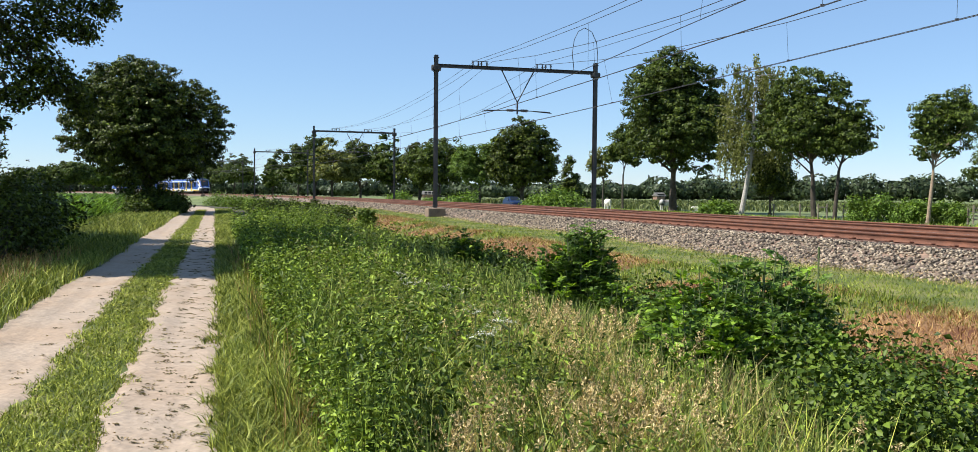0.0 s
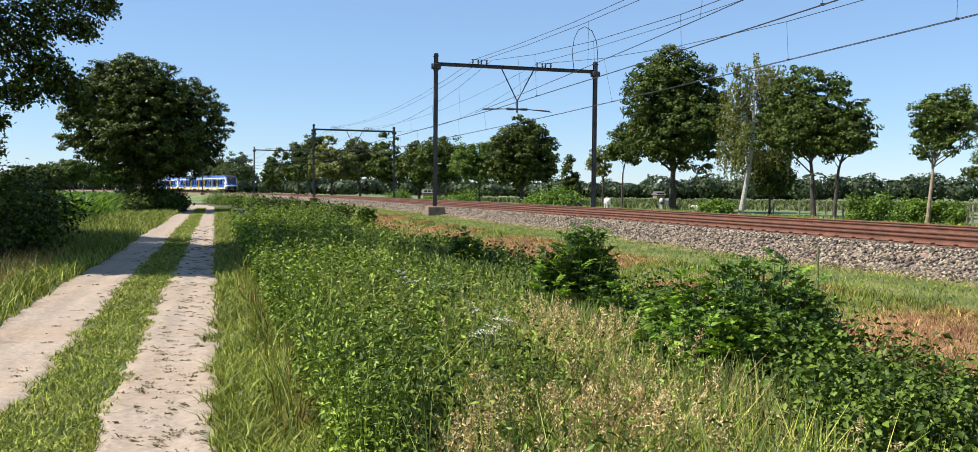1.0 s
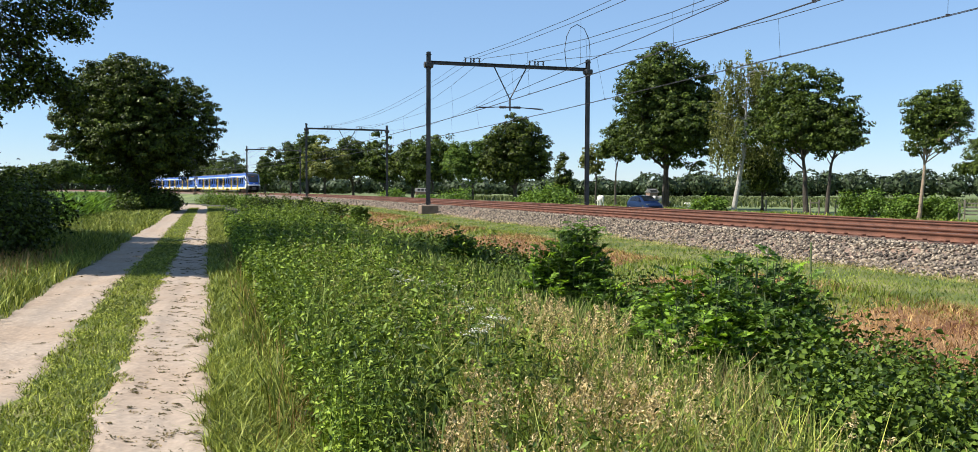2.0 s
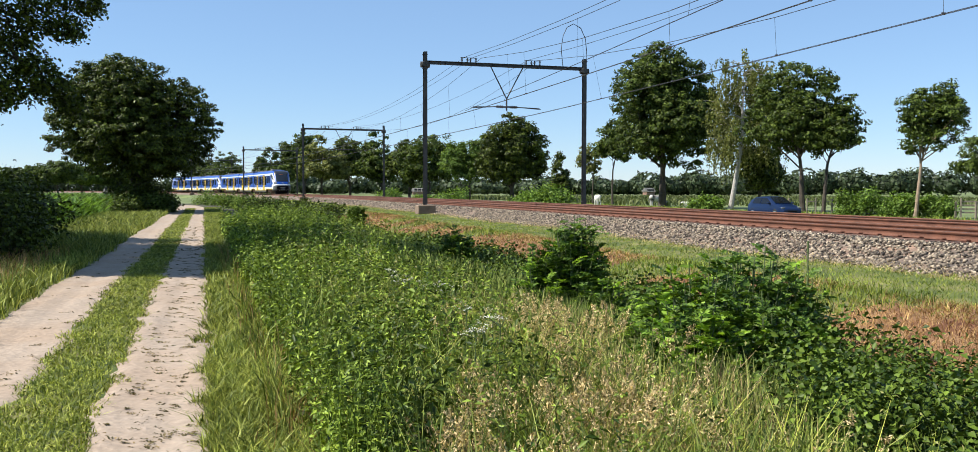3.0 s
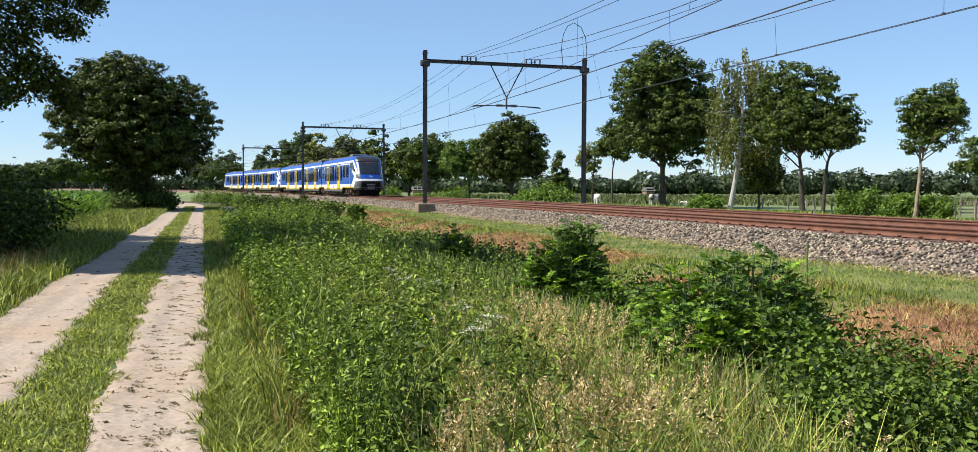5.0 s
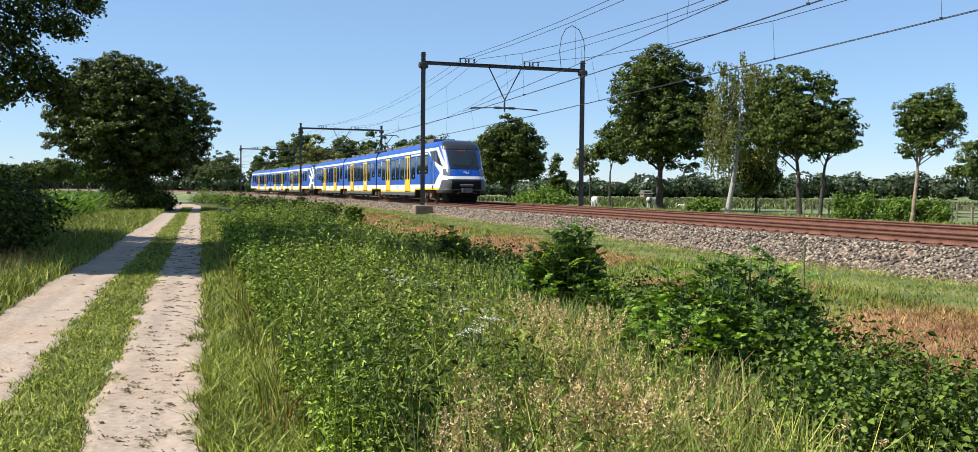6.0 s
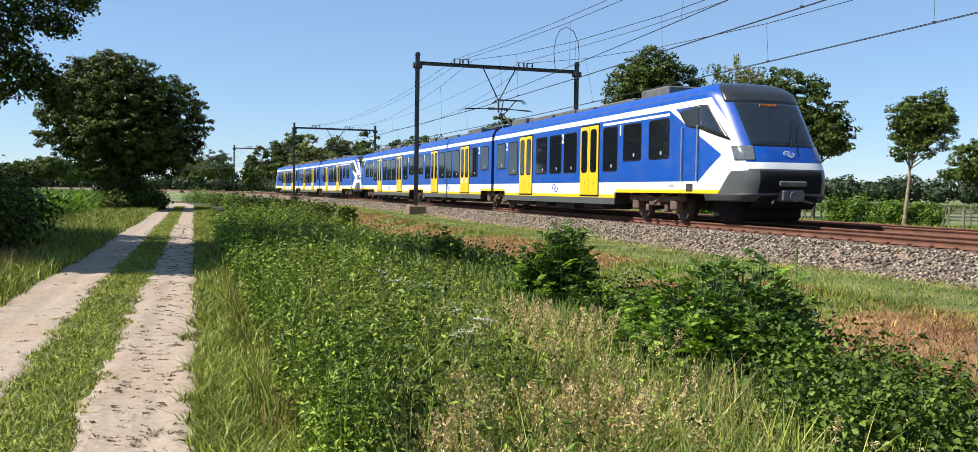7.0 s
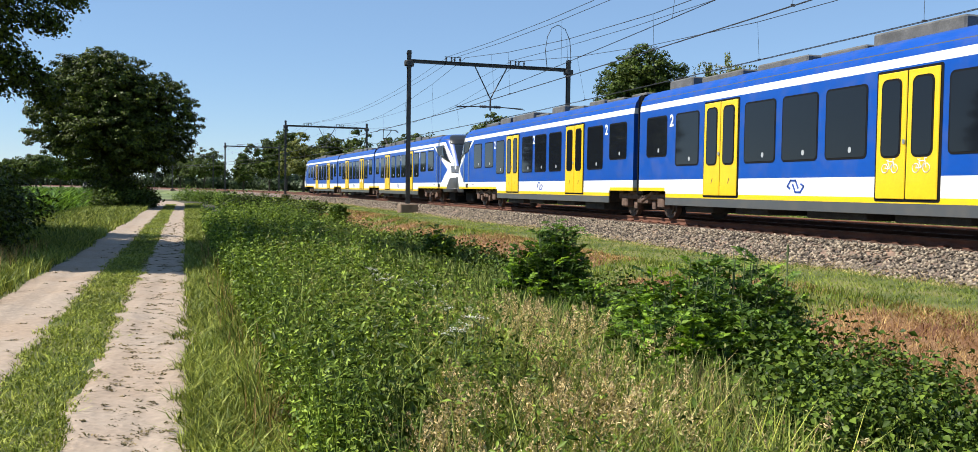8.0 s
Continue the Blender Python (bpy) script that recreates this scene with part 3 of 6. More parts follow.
def shrub(x, y, H, R, leaf_mat, label, name="shrub", clumps=160, per=16, leaf=0.14, group="shrubs", z=None):
    base = np.array([x, y, float(ground_z(x, y)) if z is None else z])
    th = tagged(empty(name), label, "shrub", group=group)
    c, out, lc = crown_clumps(base, H, R, -0.15 * H, int(clumps * 0.7), 10, 0.2)
    c[:, 2] = np.maximum(c[:, 2], base[2] + 0.05)
    cc = np.repeat(c, per, 0) + rng.normal(0, 0.11 * R + 0.05, (len(c) * per, 3))
    cc[:, 2] = np.maximum(cc[:, 2], base[2] + 0.03)
    oo = np.repeat(out, per, 0)
    size = 1.18 * leaf * rng.uniform(0.6, 1.35, len(cc))
    v, f = leaves(cc, oo * 0.5 + np.array([0, 0, 0.6]) + rng.normal(0, 0.5, cc.shape), oo + rng.normal(0, 0.8, cc.shape), size, size * 0.6)
    linked("foliage", raw("foliage", v, f), leaf_mat, th)
    bm = bmesh.new()
    for q in lc:
        limb(bm, base - np.array([0, 0, 0.05]), q, 0.03, 0.008, 5)
    part("stems", bm, M_BARK, th)


BOUGHS = [(-10.5, 5.4, 0.6), (-9.64, 5.6, 0.55), (-9.03, 5.2, 0.32), (-8.7, 5.78, 0.25), (-10.26, 4.65, 0.55), (-9.7, 4.2, 0.4), (-9.32, 3.88, 0.32), (-9.1, 3.5, 0.18),
          (-10.1, 3.9, 0.38), (-10.5, 3.7, 0.28), (-10.75, 3.1, 0.2), (-10.67, 2.55, 0.18)]


def overhanging_oak():
    """Old oak at the field edge: its low boughs hang out towards the path."""
    th = tagged(empty("oak_tree"), "dark overhanging oak branches above the path", "tree", group="path trees")
    foot = Vector((-16.6, 21.6, 0.0))
    fork = foot + Vector((0.4, 0.2, 2.9))
    lobes = [(Vector((x, 20.0 + rng.uniform(-0.5, 0.7), z)), r) for x, z, r in BOUGHS]
    for k in range(70):
        d = unit(rng.normal(size=3)) * rng.uniform(0.5, 1.0)
        p = Vector((-14.6 + d[0] * 5.2, 21.3 + d[1] * 5.2, 7.6 + d[2] * 3.4))
        r = rng.uniform(1.0, 1.5)
        if p.x + r * 1.3 < -0.55 * p.y or p.z - r * 1.2 > 2.0 + 0.22 * p.y:
            lobes.append((p, r))
    # extra lobes above the view, added only to shade the low boughs
    for k in range(26):
        lobes.append((Vector((rng.uniform(-14.8, -9.4), rng.uniform(17.6, 23.5), rng.uniform(8.0, 10.4))), rng.uniform(0.95, 1.25)))
    hub = Vector((-13.2, 20.6, 7.4))
    bm = bmesh.new()
    limb(bm, fork, hub, 0.28, 0.16, 10, 0.04)
    limb(bm, foot - Vector((0, 0, 0.2)), fork, 0.42, 0.3, 12, 0.02)
    rod(bm, foot - Vector((0, 0, 0.1)), foot + Vector((0, 0, 0.4)), 0.62, 0.42, 12)
    cs = []
    for p, r in lobes:
        limb(bm, hub, p, 0.05 + 0.03 * r, 0.015, 7, 0.05)
        n = int((360 if r < 0.9 else 110) * r ** 1.7) + 40
        d = unit(rng.normal(size=(n, 3))) * rng.uniform(0.2, 1.0, (n, 1)) ** 0.4
        c = np.array(p) + d * r * np.array([1.15, 1.15, 0.9])
        for q in c[:6]:
            limb(bm, p, q, 0.018, 0.006, 5)
        cs.append(c)
    part("trunk", bm, M_BARK, th)
    c = np.repeat(np.concatenate(cs), 7, 0)
    c = c + rng.normal(0, 0.085, c.shape)
    # the big unseen lobes get larger leaves, so they block more sun
    size = np.where(np.repeat(np.concatenate([np.full(len(q), r) for q, (_, r) in zip(cs, lobes)]), 7) > 0.9, 2.3, 1.0) * rng.uniform(0.075, 0.13, len(c))
    v, f = leaves(c, rng.normal(0, 0.7, c.shape) + np.array([0, 0, 0.7]), rng.normal(0, 1, c.shape) + np.array([0.2, 0, -0.6]), size, size * 0.6)
    linked("crown", raw("crown", v, f), L_DARK, th)


def row_at(r, a=48.0):
    y = a / (r + 0.3)
    return r * y, y


def build_trees():
    tree("oak_tree", -25.4, 68, 12.5, 6.5, 0.5, L_DARK, "large dark rounded oak beside the sandy path", 4200, 16, 0.19, 0.26, 0.5, 44, 0.0, group="path trees", shape=0.05, core=0.82)
    overhanging_oak()
    shrub(-10.45, 19.2, 2.35, 1.0, L_DARK, "dark hedge shrub at the field edge", clumps=260, leaf=0.085, group="field hedge")
    shrub(-11.6, 21.8, 2.6, 1.3, L_DARK, "dark hedge shrub at the field edge", clumps=260, leaf=0.09, group="field hedge")
    shrub(-9.6, 16.4, 1.6, 0.7, L_DARK, "dark hedge shrub at the field edge", clumps=200, leaf=0.085, group="field hedge")
    shrub(-10.7, 20.6, 1.9, 1.0, L_DARK, "dark hedge shrub at the field edge", clumps=220, leaf=0.09, group="field hedge")
    shrub(-12.6, 25.4, 2.0, 1.3, L_DARK, "dark hedge shrub at the field edge", clumps=220, leaf=0.10, group="field hedge")
    # this oak stands out of view, added for the shade on the left verge
    tree("oak_tree", -18.6, 27.5, 9.0, 3.8, 1.5, L_DARK, "dark oak in the hedge beside the field", 1000, 14, 0.17, 0.25, 0.26, 16, 0.1, group="path trees")
    shrub(-13.6, 26.5, 2.5, 1.25, L_DARK, "dark hedge shrub at the field edge", clumps=260, leaf=0.10, group="field hedge")
    shrub(-12.0, 23.6, 1.5, 1.0, L_DARK, "dark hedge shrub at the field edge", clumps=160, leaf=0.10, group="field hedge")
    for px, y, R, H in ((222, 66.5, 1.7, 2.3), (258, 67, 1.9, 2.4), (285, 69, 1.3, 1.4)):
        shrub((px - 784) / 1460 * y, y, H, R, L_DARK, "dark undergrowth at the foot of the oak", clumps=220, leaf=0.18, group="oak undergrowth")
    x, y = row_at(0.2014)
    tree("oak_tree", x, y, 17.6, 7.0, 2.7, L_OAK, "tall broad oak beside the country road", 2500, 15, 0.27, 0.38, 0.42, 24, 0.1, shape=0.1)
    tree("young_tree", *row_at(0.1466), 10.6, 2.7, 4.4, L_OAK, "slender young roadside tree", 330, 12, 0.26, 0.34, 0.12, 10)
    tree("young_tree", *row_at(0.125), 8.2, 1.9, 3.2, L_OLIVE, "slender young roadside tree with thin crown", 150, 10, 0.26, 0.3, 0.11, 8)
    birch(*row_at(0.276), 15.2, 4.2, "weeping birch with white leaning trunk")
    x, y = row_at(0.30)
    tree("dark_tree", x + 2.5, y + 6, 6.5, 2.4, 0.8, L_DARK, "low dark tree behind the birch", 420, 12, 0.24, 0.34, 0.14, 10)
    tree("ash_tree", *row_at(0.357), 12.4, 4.9, 3.1, L_OAK, "spreading roadside tree with layered branches", 1050, 14, 0.23, 0.3, 0.22, 18, 0.05, shape=0.15, lean=(-0.6, 0))
    tree("ash_tree", *row_at(0.379, 47.5), 9.3, 3.2, 4.0, L_OAK, "smaller spreading roadside tree", 430, 13, 0.22, 0.28, 0.15, 14, 0.05, shape=0.3, lean=(0.9, 0))
    tree("ash_tree", *row_at(0.4815), 9.8, 2.9, 3.6, L_OAK, "small roadside tree with bare forked trunk", 520, 13, 0.18, 0.24, 0.13, 14, 0.05, bark=M_PALEBARK, shape=0.3, lean=(1.0, 0))
    tree("ash_tree", *row_at(0.568), 5.9, 2.5, 2.2, L_OAK, "small roadside tree with low crown", 400, 13, 0.19, 0.26, 0.16, 14, 0.05)
    tree("oak_tree", 5.1, 142, 14.6, 6.4, 0.9, L_DARK, "dense dark oak in the meadow", 1500, 14, 0.36, 0.46, 0.4, 22, 0.3, group="meadow trees", core=0.8)
    tree("field_tree", -1.6, 150, 12.2, 4.6, 1.6, L_LIGHT, "light green field tree", 500, 12, 0.36, 0.5, 0.25, 12, group="meadow trees")
    tree("conifer", 13.2, 152, 9.4, 2.6, 0.6, L_DARK, "thin dark conifer in the meadow", 180, 10, 0.34, 0.4, 0.15, 8, shape=0.6, group="meadow trees")
    for px, y, topy, r, m, sh in ((705, 165, 213, 5.6, L_OAK, 0), (672, 172, 225, 3.8, L_DARK, 0), (628, 190, 221, 4.9, L_OAK, 0), (578, 200, 222, 4.6, L_DARK, 0.1), (532, 185, 218, 4.9, L_OLIVE, 0.1),
                                  (478, 215, 224, 5.2, L_OAK, 0.1), (437, 250, 256, 2.8, L_OAK, 0.2), (505, 225, 215, 4.2, L_OAK, 0.1), (375, 300, 244, 7.0, L_OAK, 0), (338, 310, 250, 6.2, L_OAK, 0),
                                  (112, 235, 251, 6.0, L_OAK, 0.1), (150, 250, 262, 5.0, L_LIGHT, 0.1), (80, 250, 262, 4.5, L_OAK, 0), (28, 262, 268, 5.5, L_OAK, 0), (205, 260, 268, 6, L_OAK, 0)):
        x = (px - 784) / 1460 * y
        H = (309.5 + (px - 784) * 0.00876 - topy) / 1460 * y + 1.7
        tree("field_tree", x, y, H * 1.05, r * 1.18, 1.9, m, "broadleaf tree in the row along the line", 480, 11, 0.5, 0.55, 0.28, 14, 0.2, shape=sh, group="distant trees")
    for px, y, R, H in ((895, 92, 3.0, 2.4), (860, 96, 1.9, 1.9), (745, 104, 2.3, 2.2), (640, 140, 2.2, 2.6), (1150, 84, 1.6, 1.35), (690, 120, 1.6, 1.5)):
        shrub((px - 784) / 1460 * y, y, H, R, L_BUSH, "bright green rounded bush beyond the tracks", clumps=220, leaf=0.26)
    for px, y, R, H in ((1378, 66, 1.2, 2.1), (1410, 65, 1.3, 2.3), (1446, 64, 1.2, 1.9), (1478, 62.5, 1.2, 2.0), (1512, 62, 1.2, 1.7), (1535, 61, 0.9, 1.5)):
        shrub((px - 784) / 1460 * y, y, H, R, L_BUSH, "bright green hedge shrub along the road", clumps=200, leaf=0.17)


def far_woods():
    """Belts of rounded tree crowns closing the fields far off."""
    pieces = []
    for x0, x1, y0, y1, hmin, hmax, n in ((60, 330, 330, 300, 7, 12, 130), (330, 700, 300, 120, 7, 12, 110), (20, 120, 330, 340, 4.5, 8, 60), (-80, 40, 380, 340, 5, 9, 60),
                                          (-330, -150, 330, 420, 6, 11, 80), (-420, -300, 330, 120, 7, 11, 60), (-160, -70, 430, 430, 6, 10, 44)):
        for k in range(n):
            t = (k + rng.uniform(-0.6, 0.6)) / n
            r = rng.uniform(3.2, 6.4)
            h = rng.uniform(hmin, hmax) * (0.9 + 0.3 * noise.noise((k * 0.31, x0 * 0.1, 2)))
            c0 = np.array([x0 + (x1 - x0) * t, y0 + (y1 - y0) * t + rng.normal(0, 5), 0])
            m = 260
            d = unit(rng.normal(size=(m, 3)))
            lump = 1 + 0.28 * np.array([noise.noise((q[0] * 2.1 + k, q[1] * 2.1, q[2] * 2.1 + x0)) for q in d])
            q = rng.uniform(0.5, 1, m) ** 0.3 * lump
            c = c0 + np.stack([d[:, 0] * q * r, d[:, 1] * q * r, h * 0.46 + d[:, 2] * q * h * 0.45], -1)
            c[:, 2] = np.maximum(c[:, 2], 0.2)
            s = rng.uniform(0.8, 1.5, m)
            pieces.append(small_leaves(c, d + rng.normal(0, 0.3, d.shape), rng.normal(0, 1, d.shape), s, s * 0.9))
    v, f = joined(pieces)
    tagged(linked("distant_woods", raw("distant_woods", v, f), L_WOODS), "distant dark green belt of trees around the fields", "trees", kind="stuff")


build_trees()
far_woods()


# ---- grass, weeds and crops ----
G_PATH = leafmat("path_grass", (0.152, 0.205, 0.025), (0.288, 0.301, 0.053), 0.06, island=0.55)
G_VERGE = leafmat("verge_grass", (0.12, 0.18, 0.022), (0.25, 0.258, 0.05), 0.06, island=0.6)
G_TUFT = leafmat("trampled_tuft", (0.105, 0.099, 0.038), (0.200, 0.147, 0.071), 0.08)
G_BERM = leafmat("berm_grass", (0.115, 0.185, 0.018), (0.225, 0.25, 0.040), 0.06, island=0.5)
G_DRY = leafmat("dry_red_grass", (0.21, 0.083, 0.03), (0.37, 0.255, 0.11), 0.10)
G_STRAW = leafmat("straw_seed_grass", (0.349, 0.258, 0.122), (0.559, 0.437, 0.236), 0.2)
G_REED = leafmat("ditch_reed", (0.078, 0.137, 0.026), (0.221, 0.247, 0.065), 0.06, island=0.6)
G_NETTLE = leafmat("nettle_leaf", (0.055, 0.107, 0.009), (0.20, 0.262, 0.034), 0.08, island=0.5)
G_NETTLE2 = leafmat("yellowing_weed_leaf", (0.131, 0.160, 0.042), (0.234, 0.224, 0.084), 0.25)
G_BRAMBLE = leafmat("bramble_leaf", (0.031, 0.061, 0.006), (0.094, 0.135, 0.018), 0.06, island=0.4)
G_ROBINIA = leafmat("pinnate_leaf", (0.047, 0.098, 0.013), (0.108, 0.173, 0.028), 0.18, island=0.4)
G_ROBINIA2 = leafmat("pinnate_young_leaf", (0.135, 0.246, 0.022), (0.224, 0.336, 0.045), 0.35)
G_MAIZE = leafmat("maize_leaf", (0.059, 0.123, 0.025), (0.109, 0.187, 0.045), 0.3)
G_FARCROP = leafmat("far_crop_leaf", (0.066, 0.09, 0.027), (0.109, 0.121, 0.047), 0.15)
M_UMBEL = mat("white_umbel_flower", (0.55, 0.54, 0.46), 0.8, vary=0.08)
M_STEM = mat("green_stem", (0.09, 0.12, 0.04), 0.8, vary=0.2, scale=10)


def log_y(n, y0, y1):
    return np.exp(rng.uniform(math.log(y0), math.log(y1), n))


def by_path(n, u0, u1, y0, y1):
    y = log_y(n, y0, y1)
    return path_xy(rng.uniform(u0, u1, n), y), y


def ragged(x, y, lo, hi, seed):
    """Keep what lies between two wavering lines along the path."""
    u = path_u(x, y)
    a = np.array([noise.noise((q * 1.7, seed, 0)) * 0.22 + noise.noise((q * 5.0, seed, 4)) * 0.10 for q in y])
    b = np.array([noise.noise((q * 1.9, seed, 8)) * 0.22 + noise.noise((q * 5.0, seed, 12)) * 0.10 for q in y])
    ok = (u > lo + a) & (u < hi + b)
    return x[ok], y[ok]


def by_track(n, d0, d1, y0, y1):
    y = log_y(n, y0, y1)
    d = rng.uniform(d0, d1, n)
    return track_x(y) + d * np.sqrt(1 + track_slope(y) ** 2), y


def patchy(x, y, scale, lo, hi, seed=0.0):
    v = np.array([noise.noise((a * scale, b * scale, seed)) for a, b in zip(x, y)])
    return rng.uniform(lo, hi, len(x)) < v


def clumped(x, y, per, spread):
    """Tufts of stalks round each given spot."""
    n = len(x)
    i = np.repeat(np.arange(n), per)
    return x[i] + rng.normal(0, spread, n * per), y[i] + rng.normal(0, spread, n * per)


def turf(name, x, y, h0, h1, material, label, width=0.006, lean=0.35, grow=0.5):
    k = np.maximum(1, y / 8.0) ** grow
    b = np.stack([x, y, ground_z(x, y) - 0.01], -1)
    ln = rng.normal(0, lean, (len(x), 3))
    ln[:, 2] = 0
    v, f = blades(b, rng.uniform(h0, h1, len(x)) * np.maximum(1, y / 30) ** 0.15, ln, width * k * rng.uniform(0.7, 1.4, len(x)))
    return tagged(linked(name, raw(name, v, f), material), label, "grass", kind="stuff")


def weeds(name, x, y, h0, h1, material, label, pairs=7, leaf=0.085, wide=0.42, category="weeds"):
    """Upright weed stems with opposite leaves."""
    n = len(x)
    k = np.maximum(0.4, y / 11.0) ** 0.55
    g = ground_z(x, y)
    lump = np.array([0.78 + 1.0 * noise.noise((a * 0.85, b * 0.85, 6)) + 0.95 * noise.noise((a * 2.4, b * 2.4, 9)) for a, b in zip(x, y)])
    h = rng.uniform(h0, h1, n) * np.clip(lump, 0.3, 1.45)
    tilt = rng.normal(0, 0.16, (n, 2))
    q = np.tile(np.linspace(0.25, 1.0, pairs), n)
    i = np.repeat(np.arange(n), pairs)
    pieces = []
    ang = rng.uniform(0, 6.28, n)[i] + np.tile(np.arange(pairs) * 1.57, n)
    for s in (0, math.pi):
        a = ang + s + rng.normal(0, 0.25, len(i))
        L = leaf * k[i] * rng.uniform(0.7, 1.25, len(i)) * (1.15 - 0.55 * q)
        dirs = np.stack([np.cos(a), np.sin(a), rng.normal(-0.15, 0.3, len(i))], -1)
        c = np.stack([x[i] + tilt[i, 0] * h[i] * q, y[i] + tilt[i, 1] * h[i] * q, g[i] + h[i] * q], -1) + dirs * (L * 0.55)[:, None]
        nr = np.stack([np.cos(a) * 0.35, np.sin(a) * 0.35, np.ones(len(i))], -1) + rng.normal(0, 0.55, (len(i), 3))
        pieces.append(leaves(c, nr, dirs, L, L * wide))
    b = np.stack([x, y, g], -1)
    ln = np.concatenate([tilt, np.zeros((n, 1))], 1)
    sv, sf = blades(b, h, ln, 0.008 * k)
    v, f = joined(pieces + [(sv, sf)])
    return tagged(linked(name, raw(name, v, f), material), label, category, kind="stuff")


def seed_heads(name, x, y, h0, h1, material, label):
    """Tall grass stalks ending in loose pale panicles."""
    n = len(x)
    g = ground_z(x, y)
    h = rng.uniform(h0, h1, n)
    ln = np.concatenate([rng.normal(0, 0.16, (n, 2)), np.zeros((n, 1))], 1)
    b = np.stack([x, y, g], -1)
    pieces = [blades(b, h, ln, np.full(n, 0.006))]
    k = 54
    i = np.repeat(np.arange(n), k)
    q = rng.uniform(0.80, 1.02, n * k)
    c = b[i] + np.array([0, 0, 1.0]) * (h[i] * q)[:, None] + ln[i] * (h[i] * (q - 0.25) * 1.2)[:, None] + rng.normal(0, 0.016, (n * k, 3)) * (1.8 - 1.5 * (q - 0.80) / 0.22)[:, None]
    s = rng.uniform(0.015, 0.028, n * k)
    pieces.append(leaves(c, rng.normal(0, 1, c.shape), rng.normal(0, 0.5, c.shape) + np.array([0, 0, 0.8]), s, s * 0.4))
    v, f = joined(pieces)
    return tagged(linked(name, raw(name, v, f), material), label, "grass", kind="stuff")


def pinnate_bush(x, y, H, R, stems, label, young=0.2, z=None):
    """Domed bush of upright stems carrying feathered leaves of paired leaflets."""
    th = tagged(empty("robinia_bush"), label, "bush", group="ditch bushes")
    base = np.array([x, y, float(ground_z(x, y)) if z is None else z])
    bm = bmesh.new()
    old, new_ = [], []
    for s in range(stems):
        a, r = rng.uniform(0, 6.28), R * math.sqrt(rng.uniform(0, 1))
        foot = base + np.array([math.cos(a) * r * 0.45, math.sin(a) * r * 0.45, 0])
        hh = H * math.sqrt(max(0.12, 1.0 - 0.85 * (r / R) ** 2)) * (rng.uniform(0.5, 0.95) if rng.uniform() < 0.75 else rng.uniform(0.9, 1.1))
        tip = base + np.array([math.cos(a) * r, math.sin(a) * r, hh])
        rod(bm, foot, tip, 0.014, 0.004, 5)
        fresh = rng.uniform() < young
        for j in range(9):
            q = 0.15 + 0.85 * (j + rng.uniform(0, 0.6)) / 9
            p = foot + (tip - foot) * q
            b = rng.uniform(0, 6.28)
            L = rng.uniform(0.14, 0.27) * (H / 1.2) ** 0.3
            d = np.array([math.cos(b), math.sin(b), rng.uniform(0.1, 1.5)])
            d /= np.linalg.norm(d)
            t = np.repeat(np.linspace(0.15, 1.0, 7), 2)
            side = np.tile([-1.0, 1.0], 7)
            sv = np.cross(d, [0, 0, 1.0])
            sv /= np.linalg.norm(sv)
            droop = np.array([0, 0, -0.3 * L])
            c = p + t[:, None] * d * L + (t ** 2)[:, None] * droop + side[:, None] * sv * 0.028
            nr = np.cross(sv, d)
            nr = nr * np.sign(nr[2] + 1e-9) + rng.normal(0, 0.35, (14, 3))
            ax = side[:, None] * sv + 0.45 * d
            (new_ if fresh and q > 0.4 else old).append((c, nr, ax))
    part("twig_frame", bm, M_STEM, th)
    for name, lst, m in (("foliage", old, G_ROBINIA), ("young_foliage", new_, G_ROBINIA2)):
        if lst:
            c, nr, ax = (np.concatenate([q[k] for q in lst]) for k in range(3))
            s = rng.uniform(0.05, 0.085, len(c)) * max(1, y / 16) ** 0.5
            v, f = leaves(c, nr, ax, s, s * 0.5)
            linked(name, raw(name, v, f), m, th)
    return th


def umbels(spots):
    """Flat white flower heads on branching stems."""
    for x, y, h in spots:
        g = float(ground_z(x, y))
        th = tagged(empty("umbel_flower"), "white flat-topped wild umbel flower on green stem", "flower", group="white umbels")
        bm = bmesh.new()
        rod(bm, (x, y, g), (x + 0.03, y, g + h), 0.008, 0.005, 5)
        heads = []
        for k in range(4):
            a = k * 1.57 + rng.uniform(0, 0.6)
            p = Vector((x + 0.055 * math.cos(a), y + 0.055 * math.sin(a), g + h + rng.uniform(0.02, 0.08)))
            rod(bm, (x + 0.03, y, g + h), p, 0.004, 0.003, 4)
            heads.append(p)
        part("stem", bm, M_STEM, th)
        for p in heads:
            c = np.array(p) + np.concatenate([rng.normal(0, 0.016, (16, 2)), rng.normal(0.005, 0.007, (16, 1))], 1)
            s = rng.uniform(0.008, 0.015, 16)
            v, f = leaves(c, rng.normal(0, 0.2, c.shape) + np.array([0, 0, 1.0]), rng.normal(0, 1, c.shape), s, s)
            tagged(linked("flower_head", raw("flower_head", v, f), M_UMBEL, th), kind="stuff")


